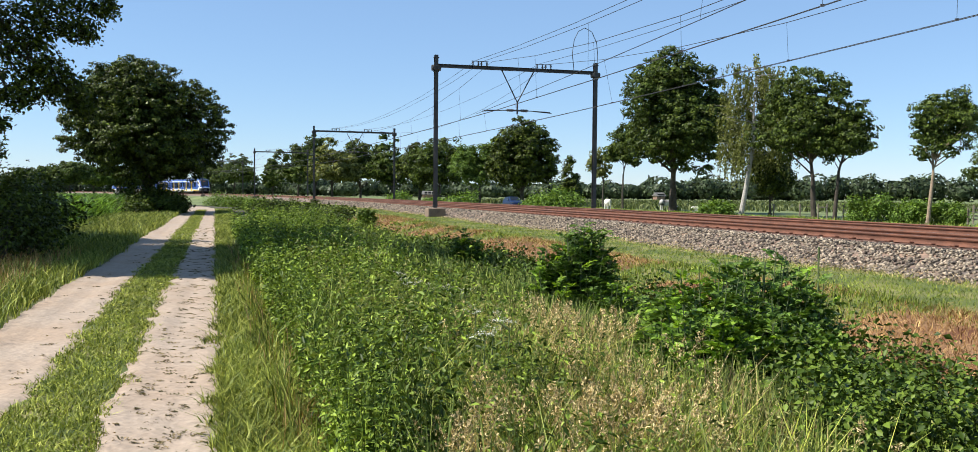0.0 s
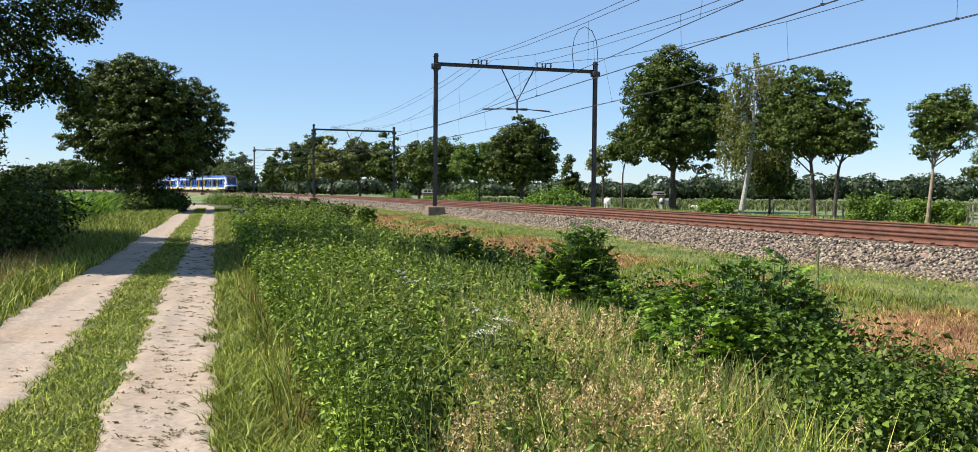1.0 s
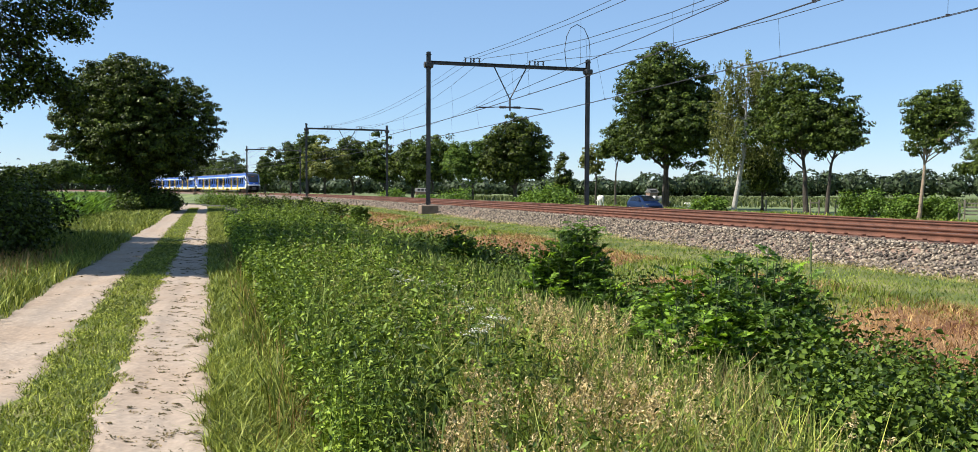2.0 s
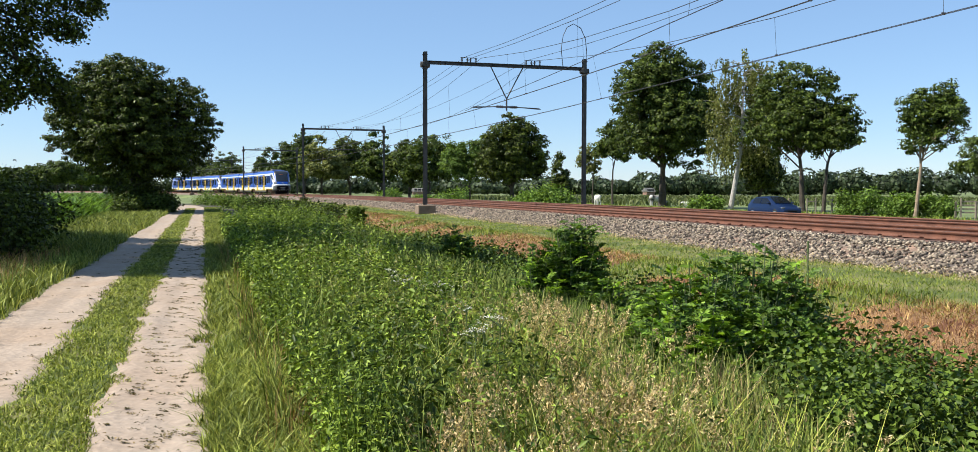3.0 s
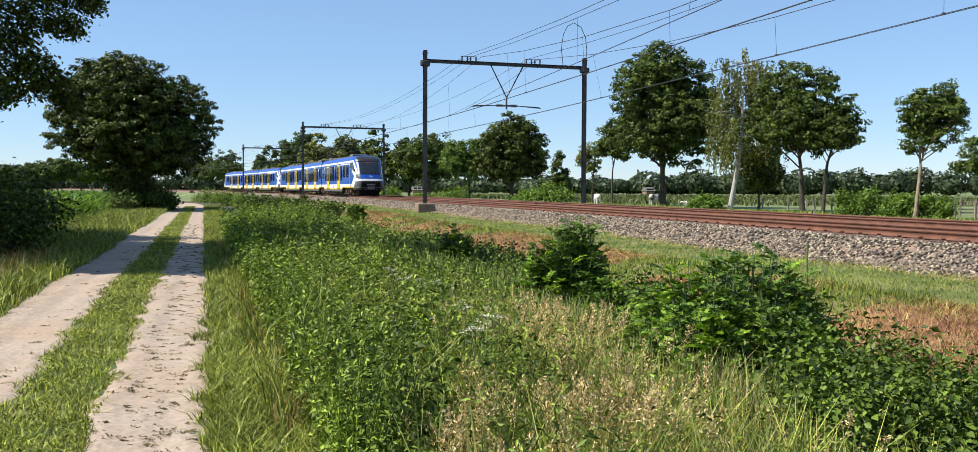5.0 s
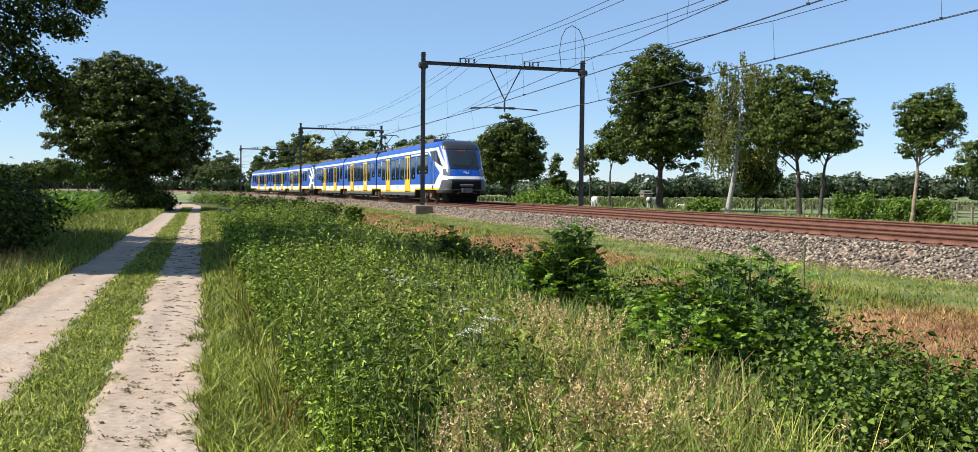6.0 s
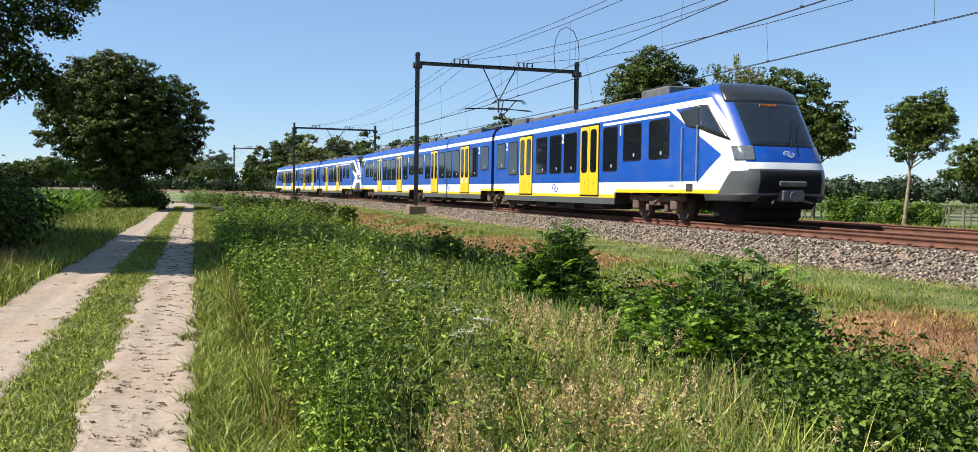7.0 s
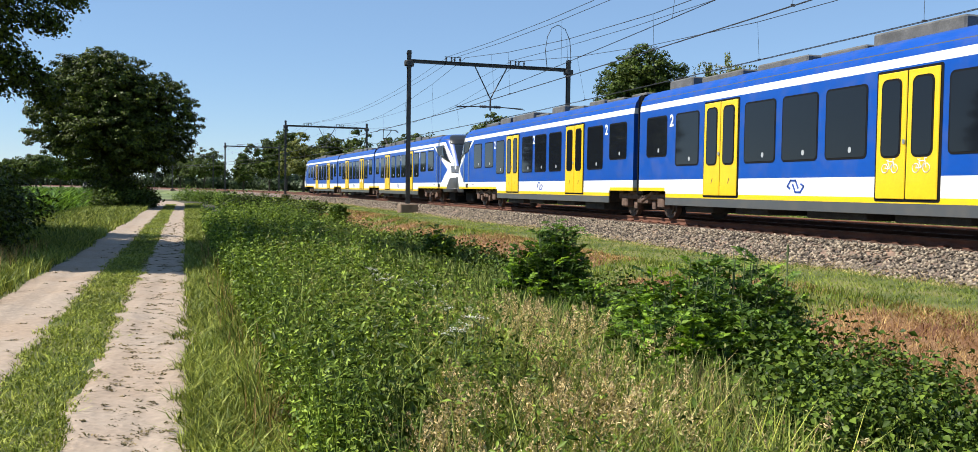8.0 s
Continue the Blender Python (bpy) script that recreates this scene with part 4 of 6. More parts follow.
def rut_rosettes():
    """Flattened weeds that have taken root in the sand."""
    n, k = 430, 14
    cy = log_y(n, 4.2, 42)
    cu = np.where(rng.uniform(0, 1, n) < 0.84, rng.normal(0.76, 0.19, n), rng.normal(-0.72, 0.2, n))
    i = np.repeat(np.arange(n), k)
    size = (rng.uniform(0.2, 1.0, n) ** 2 * 1.0 + 0.2)[i]
    y = cy[i] + rng.normal(0, 0.030, n * k) * size
    x = path_xy(cu, cy)[i] + rng.normal(0, 0.055, n * k) * size
    c = np.stack([x, y, ground_z(x, y) + 0.030 + rng.uniform(0, 0.008, n * k)], -1)
    L = rng.uniform(0.016, 0.036, n * k) * np.maximum(1, y / 10) ** 0.5
    v, f = leaves(c, rng.normal(0, 0.35, c.shape) + np.array([0, 0, 1.0]), rng.normal(0, 1, c.shape), L, L * 0.5)
    tagged(linked("rut_weeds", raw("rut_weeds", v, f), G_TUFT), "sparse flattened weeds in the wheel ruts", "weeds", kind="stuff")


def build_grass():
    x, y = ragged(*by_path(66000, -0.75, 0.7, 2.5, 80), -0.42, 0.38, 1.0)
    turf("path_grass", x, y, 0.02, 0.085, G_PATH, "short trodden grass along the path's crown", 0.009, lean=0.8)
    x, y = ragged(*by_path(2600, -0.75, 0.7, 4, 30), -0.36, 0.36, 1.0)
    weeds("path_herbs", x, y, 0.03, 0.09, G_PATH, "low clover and plantain among the path grass", 3, 0.04, 0.55)
    rut_rosettes()
    x, y = ragged(*by_path(60000, 0.9, 2.5, 2.2, 80), 1.14, 2.4, 5.0)
    turf("verge_grass", x, y, 0.05, 0.2, G_VERGE, "yellow-green verge grass beside the path", 0.010, lean=0.75)
    x, y = ragged(*by_path(24000, 0.9, 2.3, 2.2, 9), 1.12, 2.2, 5.0)
    turf("near_verge_grass", x, y, 0.04, 0.16, G_PATH, "short bright verge grass near the path", 0.007, lean=0.9)
    x = path_xy(rng.normal(1.95, 0.12, 200), 6.6) + rng.normal(0, 0.06, 200)
    y = rng.normal(6.6, 0.3, 200)
    turf("withered_grass", x, y, 0.15, 0.4, G_DRY, "withered orange-brown grass patch in the verge", 0.006, lean=0.5)
    x, y = by_path(420, 1.5, 2.3, 5, 26)
    turf("brown_seed_grass", x, y, 0.3, 0.5, G_DRY, "brown seeding grass tops in the verge", 0.005, lean=0.35)
    x, y = by_path(5200, 1.6, 2.8, 2.5, 30)
    ok = patchy(x, y, 1.0, -0.5, 0.5, 4.0)
    turf("tall_verge_grass", x[ok], y[ok], 0.25, 0.5, G_VERGE, "taller seeding verge grass", 0.010, lean=0.5)
    x, y = ragged(*by_path(40000, -4.6, -1.1, 7, 85), -9, -1.36, 9.0)
    turf("field_verge_grass", x, y, 0.10, 0.40, G_VERGE, "tall yellow-green grass between path and field", 0.012, lean=0.55)
    x, y = by_path(1800, -4.4, -1.9, 8, 22)
    turf("field_seed_grass", x, y, 0.4, 0.62, G_DRY, "brown seeding grass stalks between path and field", 0.006, lean=0.3)
    x, y = by_path(9000, -5.4, -4.2, 14, 85)
    turf("field_edge_grass", x, y, 0.15, 0.4, G_BERM, "rough grass along the maize field", 0.018, lean=0.5)
    x, y = by_track(48000, -5.7, -2.75, 9, 120)
    turf("berm_grass", x, y, 0.02, 0.08, G_BERM, "short green grass strip beside the ballast", 0.007, lean=0.8)
    x, y = by_track(9000, -3.2, -2.6, 9, 80)
    turf("ballast_edge_grass", x, y, 0.03, 0.10, G_STRAW, "dry straw-coloured grass at the ballast foot", 0.005, lean=0.9)
    x, y = by_track(52000, -7.6, -5.0, 8, 60)
    ok = patchy(x, y, 0.3, -0.34, 0.05, 3.0)
    turf("dry_bank_grass", x[ok], y[ok], 0.03, 0.13, G_DRY, "dry reddish-brown grass on the ditch bank", 0.007, lean=1.0)
    x, y = by_track(30000, -7.6, -5.0, 8, 60)
    ok = ~patchy(x, y, 0.3, -0.34, 0.05, 3.0)
    x, y = x[ok], y[ok]
    turf("bank_grass", x, y, 0.05, 0.18, G_BERM, "thin green grass among the dry bank grass", 0.008)
    x, y = clumped(*by_track(1700, -10.6, -7.8, 9, 90), 11, 0.08)
    turf("ditch_reeds", x, y, 0.25, 0.62, G_REED, "upright green ditch reeds and sedge", 0.014, lean=0.16)
    x, y = clumped(*by_path(850, 3.0, 5.1, 3.4, 12), 11, 0.055)
    ok = x < 0.85 + 0.22 * y
    turf("near_reeds", x[ok], y[ok], 0.3, 0.62, G_REED, "upright green reeds in the near ditch", 0.012, lean=0.10)
    x, y = clumped(*by_path(330, 2.9, 5.0, 3.4, 12), 10, 0.05)
    ok = x < 0.75 + 0.22 * y
    turf("dead_reeds", x[ok], y[ok], 0.3, 0.64, G_STRAW, "dead straw-coloured reed stalks", 0.011, lean=0.2)
    y = rng.uniform(48, 130, 14000)
    x = ROAD_A - 0.3 * y + np.concatenate([rng.uniform(-9, -2.5, 8000), rng.uniform(2.5, 9, 6000)])
    turf("roadside_grass", x, y, 0.15, 0.35, G_BERM, "green roadside grass beyond the railway", 0.02, lean=0.5)
    x, y = by_path(7500, 2.6, 3.9, 2.6, 13)
    turf("rank_grass", x, y, 0.35, 0.8, G_VERGE, "rank green grass on the ditch side", 0.011, lean=0.35)


def grass_behind():
    """Growth round the place where the camera stands."""
    y = rng.uniform(-6, 2.6, 11000)
    u = rng.uniform(-6, 7, 11000)
    ok = (np.abs(np.abs(u) - 0.75) > 0.3) & (np.hypot(path_xy(u, y), y) > 0.5)
    turf("trackside_grass", path_xy(u, y)[ok], y[ok], 0.08, 0.24, G_VERGE, "yellow-green grass on both sides of the path", 0.05, lean=0.7)
    y = rng.uniform(-6, 2.5, 1500)
    x = path_xy(rng.uniform(2.3, 4.2, 1500), y)
    weeds("low_nettles", x, y, 0.2, 0.45, G_NETTLE, "green nettles on the ditch side by the path", 5, 0.09, 0.34)
    y = rng.uniform(0.5, 9, 9000)
    x = path_xy(rng.uniform(-6, -1.4, 9000), y)
    turf("near_field_grass", x, y, 0.1, 0.3, G_VERGE, "grass between the path and the field hedge", 0.032, lean=0.6)


def build_weeds():
    x, y = by_path(17000, 1.8, 5.2, 2.4, 40)
    u = path_u(x, y)
    ok = u < np.interp(y, [2, 4, 6, 9, 14, 40], [2.35, 2.8, 3.15, 3.6, 4.5, 5.2]) + rng.normal(0, 0.35, len(x)) + 1.5 * np.array([noise.noise((a * 1.1, b * 1.1, 3)) for a, b in zip(x, y)])
    ok &= ~patchy(x, y, 1.3, 0.05, 0.45, 8.0)
    weeds("nettles", x[ok], y[ok], 0.35, 0.85, G_NETTLE, "dense green nettles and willowherb beside the path", 7, 0.088, 0.42)
    x, y = by_path(620, 1.95, 3.2, 3.2, 8)
    ok = patchy(x, y, 1.2, -0.2, 0.3, 21.0)
    x, y = x[ok], y[ok]
    weeds("dock_plants", x, y, 0.35, 0.75, G_BRAMBLE, "dark broad-leaved docks among the nettles", 7, 0.15, 0.38)
    x, y = by_path(110, 2.5, 3.3, 3.8, 5.6)
    weeds("young_docks", x, y, 0.3, 0.6, G_NETTLE, "fresh green docks among the seeding grass", 6, 0.16, 0.36)
    x, y = by_path(1500, 2.0, 3.4, 3.2, 14)
    turf("nettle_grass", x, y, 0.5, 0.95, G_REED, "tall grass blades standing among the nettles", 0.009, lean=0.22)
    x, y = by_path(1700, 2.4, 4.4, 3.4, 22)
    weeds("yellowing_weeds", x, y, 0.45, 0.8, G_NETTLE2, "yellowing seeding weeds among nettles", 6, 0.07)
    y = log_y(1300, 3.7, 9.5)
    x = path_xy(1.5 + 0.33 * y + rng.normal(0, 0.36, 1300), y)
    ok = patchy(x, y, 2.2, 0.0, 0.2, 11.0)
    x, y = clumped(x[ok][::4], y[ok][::4], 5, 0.06)
    seed_heads("seed_grass", x, y, 0.4, 0.72, G_STRAW, "tall pale seeding grass with feathery heads")
    x, y = by_track(2300, -9.2, -6.8, 8.5, 34)
    weeds("bramble", x, y, 0.2, 0.55, G_BRAMBLE, "dark green bramble thicket along the ditch", 7, 0.10, 0.62, category="brambles")
    x, y = by_path(6000, 4.2, 7.0, 2.8, 9.5)
    ok = x > 0.7 + 0.22 * y + rng.normal(0, 0.08, len(x))
    x, y = x[ok], y[ok]
    weeds("bramble_thicket", x, y, 0.3, 0.66, G_BRAMBLE, "dense leafy bramble thicket on the ditch bank", 7, 0.118, 0.68, category="brambles")
    x, y = by_track(2000, -12.5, -7.5, 30, 120)
    weeds("far_weeds", x, y, 0.3, 0.8, G_NETTLE, "green weed growth along the far ditch", 6, 0.1)
    pinnate_bush(2.78, 9.3, 1.5, 0.62, 190, "dense feathery robinia bush on the ditch bank", 0.06)
    pinnate_bush(3.22, 9.4, 1.24, 0.6, 130, "dense feathery robinia bush on the ditch bank", 0.06)
    pinnate_bush(2.05, 8.4, 1.16, 0.72, 170, "leafy bright robinia bush hanging over the ditch", 0.4)
    pinnate_bush(1.78, 7.6, 0.85, 0.5, 80, "leafy bright robinia shoots over the ditch reeds", 0.5)
    pinnate_bush(2.6, 8.0, 0.95, 0.55, 100, "low robinia shoots at the foot of the bush", 0.12)
    pinnate_bush(2.15, 10.6, 0.85, 0.55, 80, "low bright robinia shoots on the ditch bank", 0.6)
    pinnate_bush(1.3, 12.9, 1.52, 0.62, 190, "upright robinia bush on the ditch bank", 0.08)
    pinnate_bush(0.86, 12.6, 0.95, 0.42, 70, "low bright robinia shoots on the ditch bank", 0.5)
    pinnate_bush(1.62, 12.2, 0.75, 0.6, 80, "low robinia shoots on the ditch bank", 0.2)
    pinnate_bush(-0.52, 20.5, 1.15, 0.42, 80, "small dark robinia bush on the ditch bank", 0.05)
    pinnate_bush(-6.75, 50.0, 1.1, 0.55, 70, "small dark bush on the grassy bank", 0.0)
    for px, y, R, H in ((440, 62, 1.5, 1.2), (500, 66, 1.6, 1.25), (540, 60, 1.3, 1.1), (415, 78, 1.4, 1.3), (470, 90, 1.8, 1.4), (345, 104, 2.2, 1.5), (375, 96, 1.8, 1.4), (395, 84, 1.5, 1.3), (210, 62, 1.5, 1.3), (262, 65, 1.6, 1.7), (232, 66, 1.8, 2.0)):
        shrub((px - 784) / 1460 * y, y, H, R, L_LIGHT if px % 2 else L_OAK, "low green scrub along the ditch", name="scrub", clumps=150, leaf=0.16, group="ditch scrub")
    spots = []
    for px, py, y in ((668, 452, 15), (690, 462, 15), (735, 467, 14), (742, 472, 14), (800, 512, 10.5), (812, 522, 10), (785, 532, 9.5), (772, 538, 9.2), (758, 498, 11), (720, 462, 14.5), (650, 446, 16), (640, 440, 17), (455, 352, 34), (660, 458, 15.5), (725, 470, 14.2)):
        y = y * 0.64 if y < 20 else y
        x = (px - 784) / 1460 * y
        top = 1.7 - (py - 309.5 - (px - 784) * 0.00876) / 1460 * y
        spots.append((x, y, max(0.35, top - float(ground_z(x, y)) - 0.04)))
    umbels(spots)


def far_crop():
    n = 13000
    y = rng.uniform(108, 230, n)
    x = 46 - 0.3 * y + rng.uniform(6, 120, n)
    turf("far_crop", x, y, 0.35, 0.7, G_FARCROP, "green crop rows in the meadow beyond the road", 0.06, lean=0.4)


def build_maize():
    n = 6200
    y = log_y(n, 26, 105)
    u = np.round(rng.uniform(-26, -5.0, n) / 0.75) * 0.75 + rng.normal(0, 0.05, n)
    x = path_xy(u, y)
    k = 7
    i = np.repeat(np.arange(n), k)
    q = np.tile(np.linspace(0.2, 1.0, k), n)
    a = rng.uniform(0, 3.14, n)[i] + np.tile(np.arange(k) * 3.14, n) + rng.normal(0, 0.35, n * k)
    h = rng.uniform(0.85, 1.15, n)[i]
    L = rng.uniform(0.45, 0.75, n * k)
    dirs = np.stack([np.cos(a), np.sin(a), rng.uniform(0.15, 0.7, n * k)], -1)
    c = np.stack([x[i], y[i], ground_z(x[i], y[i]) + h * q], -1) + dirs * (L * 0.45)[:, None]
    v, f = leaves(c, np.stack([-np.cos(a), -np.sin(a), np.full(n * k, 1.1)], -1), dirs, L, np.full(n * k, 0.10))
    tagged(linked("maize_crop", raw("maize_crop", v, f), G_MAIZE), "knee-high green maize crop in rows", "maize", kind="stuff")


build_grass()
build_weeds()
grass_behind()
build_maize()
far_crop()


# ---- train ----
def livery(name, end_car):
    """Blue, white and yellow carriage paint; x runs along the car from its joint, z up from the rail."""
    m = mat(name, (0.003, 0.064, 0.34), 0.33, vary=0.05, scale=1.1, fine=9, spec=0.4)
    nt = m.node_tree
    b = nt.nodes["Principled BSDF"]
    base = b.inputs["Base Color"].links[0].from_socket
    tc = nt.nodes.new("ShaderNodeTexCoord")

    def half(a, c, d, side=0.0):
        """1 where a*x + side*y + c*z > d."""
        dot = nt.nodes.new("ShaderNodeVectorMath")
        dot.operation = "DOT_PRODUCT"
        nt.links.new(tc.outputs["Object"], dot.inputs[0])
        dot.inputs[1].default_value = (a, side, c)
        g = nt.nodes.new("ShaderNodeMath")
        g.operation = "GREATER_THAN"
        nt.links.new(dot.outputs["Value"], g.inputs[0])
        g.inputs[1].default_value = d
        return g.outputs[0]

    def both(kind, a, c):
        x = nt.nodes.new("ShaderNodeMath")
        x.operation = kind
        nt.links.new(a, x.inputs[0])
        nt.links.new(c, x.inputs[1])
        return x.outputs[0]

    def poly(*pts):
        """Inside of a convex outline of (x, z) corners, clockwise."""
        out = None
        for (x0, z0), (x1, z1) in zip(pts, pts[1:] + pts[:1]):
            a, c = z1 - z0, -(x1 - x0)
            h = half(a, c, a * x0 + c * z0)
            out = h if out is None else both("MULTIPLY", out, h)
        return out

    def paint(under, mask, color):
        x = nt.nodes.new("ShaderNodeMix")
        x.data_type = "RGBA"
        nt.links.new(mask, x.inputs["Factor"])
        nt.links.new(under, x.inputs["A"])
        x.inputs["B"].default_value = (*color, 1)
        return x.outputs["Result"]

    white, yellow, dark = (0.72, 0.72, 0.71), (0.78, 0.52, 0.013), (0.075, 0.08, 0.085)

    def rect(x0, x1, z0, z1):
        return poly((x0, z0), (x0, z1), (x1, z1), (x1, z0))

    L = 16.3
    BLUE = (0.003, 0.064, 0.34)
    shapes = [(rect(-1, 30, 0.2, 1.33), white), (rect(-1, 19.75 if end_car else 30, 3.385, 3.56), white), (rect(-1, 30, 3.70, 3.72), dark)]
    if end_car:
        front = both("MULTIPLY", both("MULTIPLY", half(0, 0, -1.12, 1.0), half(0, 0, -1.12, -1.0)), half(1, 0, 19.95))
        shapes += [(poly((19.35, 1.3), (19.35, 3.56), (19.85, 3.58), (20.5, 3.15), (21.05, 2.3), (21.5, 1.8), (22.0, 1.3)), white),
                   (poly((17.55, 3.42), (17.9, 3.42), (18.75, 2.98), (18.75, 2.84)), white),
                   (poly((19.35, 1.33), (19.35, 2.56), (19.6, 2.44), (20.4, 2.04), (20.4, 1.98)), BLUE),
                   (rect(14.0, 20.45, 0.9, 1.10), yellow), (rect(-1, 1.9, 0.9, 1.10), yellow), (rect(-1, 20.15, 0.7, 0.93), yellow), (rect(-1, 30, 0.1, 0.82), dark),
                   (poly((20.25, 0.1), (20.35, 1.0), (20.85, 1.58), (22.0, 1.62), (22.0, 0.1)), dark),
                   (both("MULTIPLY", front, half(0, 1, 1.81)), BLUE), (both("MULTIPLY", front, half(0, -1, -1.81)), white), (both("MULTIPLY", front, half(0, -1, -1.64)), dark)]
    else:
        shapes += [(rect(-1, 1.9, 0.9, 1.10), yellow), (rect(L - 1.9, 30, 0.9, 1.10), yellow), (rect(-1, 30, 0.7, 0.93), yellow), (rect(-1, 30, 0.1, 0.82), dark)]
    col = base
    for mask, color in shapes:
        col = paint(col, mask, color)
    # thin road dirt on the lower side
    n = nt.nodes.new("ShaderNodeTexNoise")
    n.inputs["Scale"].default_value = 2.5
    n.inputs["Detail"].default_value = 8
    nt.links.new(tc.outputs["Object"], n.inputs["Vector"])
    r = nt.nodes.new("ShaderNodeMapRange")
    nt.links.new(n.outputs["Fac"], r.inputs["Value"])
    for k, val in (("From Min", 0.45), ("From Max", 0.75), ("To Min", 0.0), ("To Max", 0.14)):
        r.inputs[k].default_value = val
    nt.links.new(paint(col, r.outputs[0], (0.22, 0.17, 0.12)), b.inputs["Base Color"])
    return m


M_END, M_MID = livery("end_car_paint", True), livery("middle_car_paint", False)
M_YELLOW = mat("yellow_door_paint", (0.76, 0.49, 0.011), 0.35, vary=0.06, scale=2, fine=20, coat=0.2)
M_GLASS = mat("dark_tinted_glass", (0.008, 0.010, 0.014), 0.05, spec=0.32, vary=0.05, scale=1.2)
M_GLASS2 = glass("cab_glass", (0.015, 0.02, 0.028), 0.03)
# rubber parts, and the painted shade of the coupler opening and plough
M_RUBBER_SHADE = mat("black_rubber_and_shade", (0.008, 0.008, 0.009), 0.8, vary=0.15, scale=8, spec=0.15)
M_BLACK = mat("black_cab_mask", (0.022, 0.023, 0.026), 0.3, vary=0.1, scale=3)
M_UNDER = mat("dirty_underframe", (0.035, 0.03, 0.027), 0.85, vary=0.35, scale=4, fine=30, bump=0.4)
M_BOGIE = mat("rusty_bogie_steel", (0.12, 0.075, 0.055), 0.8, vary=0.45, scale=5, fine=40, bump=0.4)
M_WHEEL = mat("worn_wheel_steel", (0.09, 0.065, 0.055), 0.6, metal=0.5, vary=0.3, scale=5)
M_ROOFBOX = mat("grey_roof_equipment", (0.10, 0.098, 0.093), 0.7, vary=0.3, scale=3, fine=30, bump=0.2)
M_SKIRT = mat("dark_grey_skirt", (0.04, 0.042, 0.046), 0.5, vary=0.15, scale=3)
M_WHITE = mat("white_marking", (0.80, 0.80, 0.79), 0.5, vary=0.04)
M_BLUEMARK = mat("blue_marking", (0.012, 0.06, 0.33), 0.5, vary=0.04)
M_CHROME = mat("brushed_handrail", (0.62, 0.62, 0.62), 0.3, metal=0.9, vary=0.1, scale=9)
M_LAMP = mat("clear_headlamp", (0.16, 0.17, 0.18), 0.08, metal=0.4, vary=0.2, scale=9)
M_PLATE = mat("pale_sticker", (0.34, 0.36, 0.38), 0.6, vary=0.05)
M_AMBER = mat("amber_display_text", (0.55, 0.14, 0.03), 0.5, vary=0.1)

BODY_Z = [1.0, 1.1, 1.33, 1.6, 2.0, 2.4, 2.8, 3.2, 3.38, 3.56, 3.72, 3.86, 3.96, 4.03, 4.06]
BODY_W = [1.41, 1.41, 1.41, 1.41, 1.41, 1.41, 1.41, 1.41, 1.41, 1.39, 1.345, 1.25, 1.08, 0.75, 0.0]
TIP_Z = [0.55, 0.8, 1.0, 1.4, 1.6, 2.05, 3.0, 3.45, 3.7, 3.9, 4.0, 4.06]
TIP_E = [21.1, 21.36, 21.52, 21.6, 21.55, 21.35, 20.74, 20.42, 20.2, 19.85, 19.55, 19.15]
NOSE_E0 = 18.75


def half_width(z):
    return np.interp(z, BODY_Z, BODY_W)


def nose_power(z):
    """The bumper is broad and square in plan, the windscreen above it more rounded."""
    return np.interp(z, [1.0, 1.7, 2.2, 3.4], [5.2, 4.8, 4.0, 3.2])


def nose_point(phi, z, out=0.0):
    tip = np.interp(z, TIP_Z, TIP_E)
    n = 2.0 / nose_power(z)
    c, s = np.cos(phi), np.sin(phi)
    e = NOSE_E0 + (tip - NOSE_E0 + out) * np.abs(c) ** n
    return e, (half_width(z) + out) * np.sign(s) * np.abs(s) ** n


def side_y(e, z):
    """Half width of the car at e along it and height z."""
    tip = np.interp(z, TIP_Z, TIP_E)
    q = np.clip((e - NOSE_E0) / (tip - NOSE_E0), 0, 0.9999)
    p = nose_power(z)
    return half_width(z) * (1 - q ** p) ** (1 / p)


def sheet(grid):
    nr, nc = grid.shape[:2]
    i = (np.arange(nr - 1)[:, None] * nc + np.arange(nc - 1)[None]).reshape(-1, 1)
    return grid.reshape(-1, 3), i + [[0, 1, nc + 1, nc]]


def solid_sheet(name, grid, material, parent, thick=0.015, label="", toward=None):
    """A curved plate with a rim, from a grid of points."""
    v, f = sheet(grid)
    nr, nc = grid.shape[:2]
    du = np.gradient(grid, axis=0)
    dv = np.gradient(grid, axis=1)
    n = unit(np.cross(du, dv))
    if toward is not None and (n * toward).sum() < 0:
        n = -n
    back = (grid - n * thick).reshape(-1, 3)
    rim = [k for k in range(nc)] + [r * nc + nc - 1 for r in range(1, nr)] + [(nr - 1) * nc + k for k in range(nc - 2, -1, -1)] + [r * nc for r in range(nr - 2, 0, -1)]
    k = len(v)
    fs = f.tolist() + [[a, b, b + k, a + k] for a, b in zip(rim, rim[1:] + rim[:1])]
    me = raw(name, np.concatenate([v, back]), fs)
    bm = bmesh.new()
    bm.from_mesh(me)
    bmesh.ops.recalc_face_normals(bm, faces=bm.faces)
    bm.to_mesh(me)
    bm.free()
    return linked(name, me, material, parent, label)


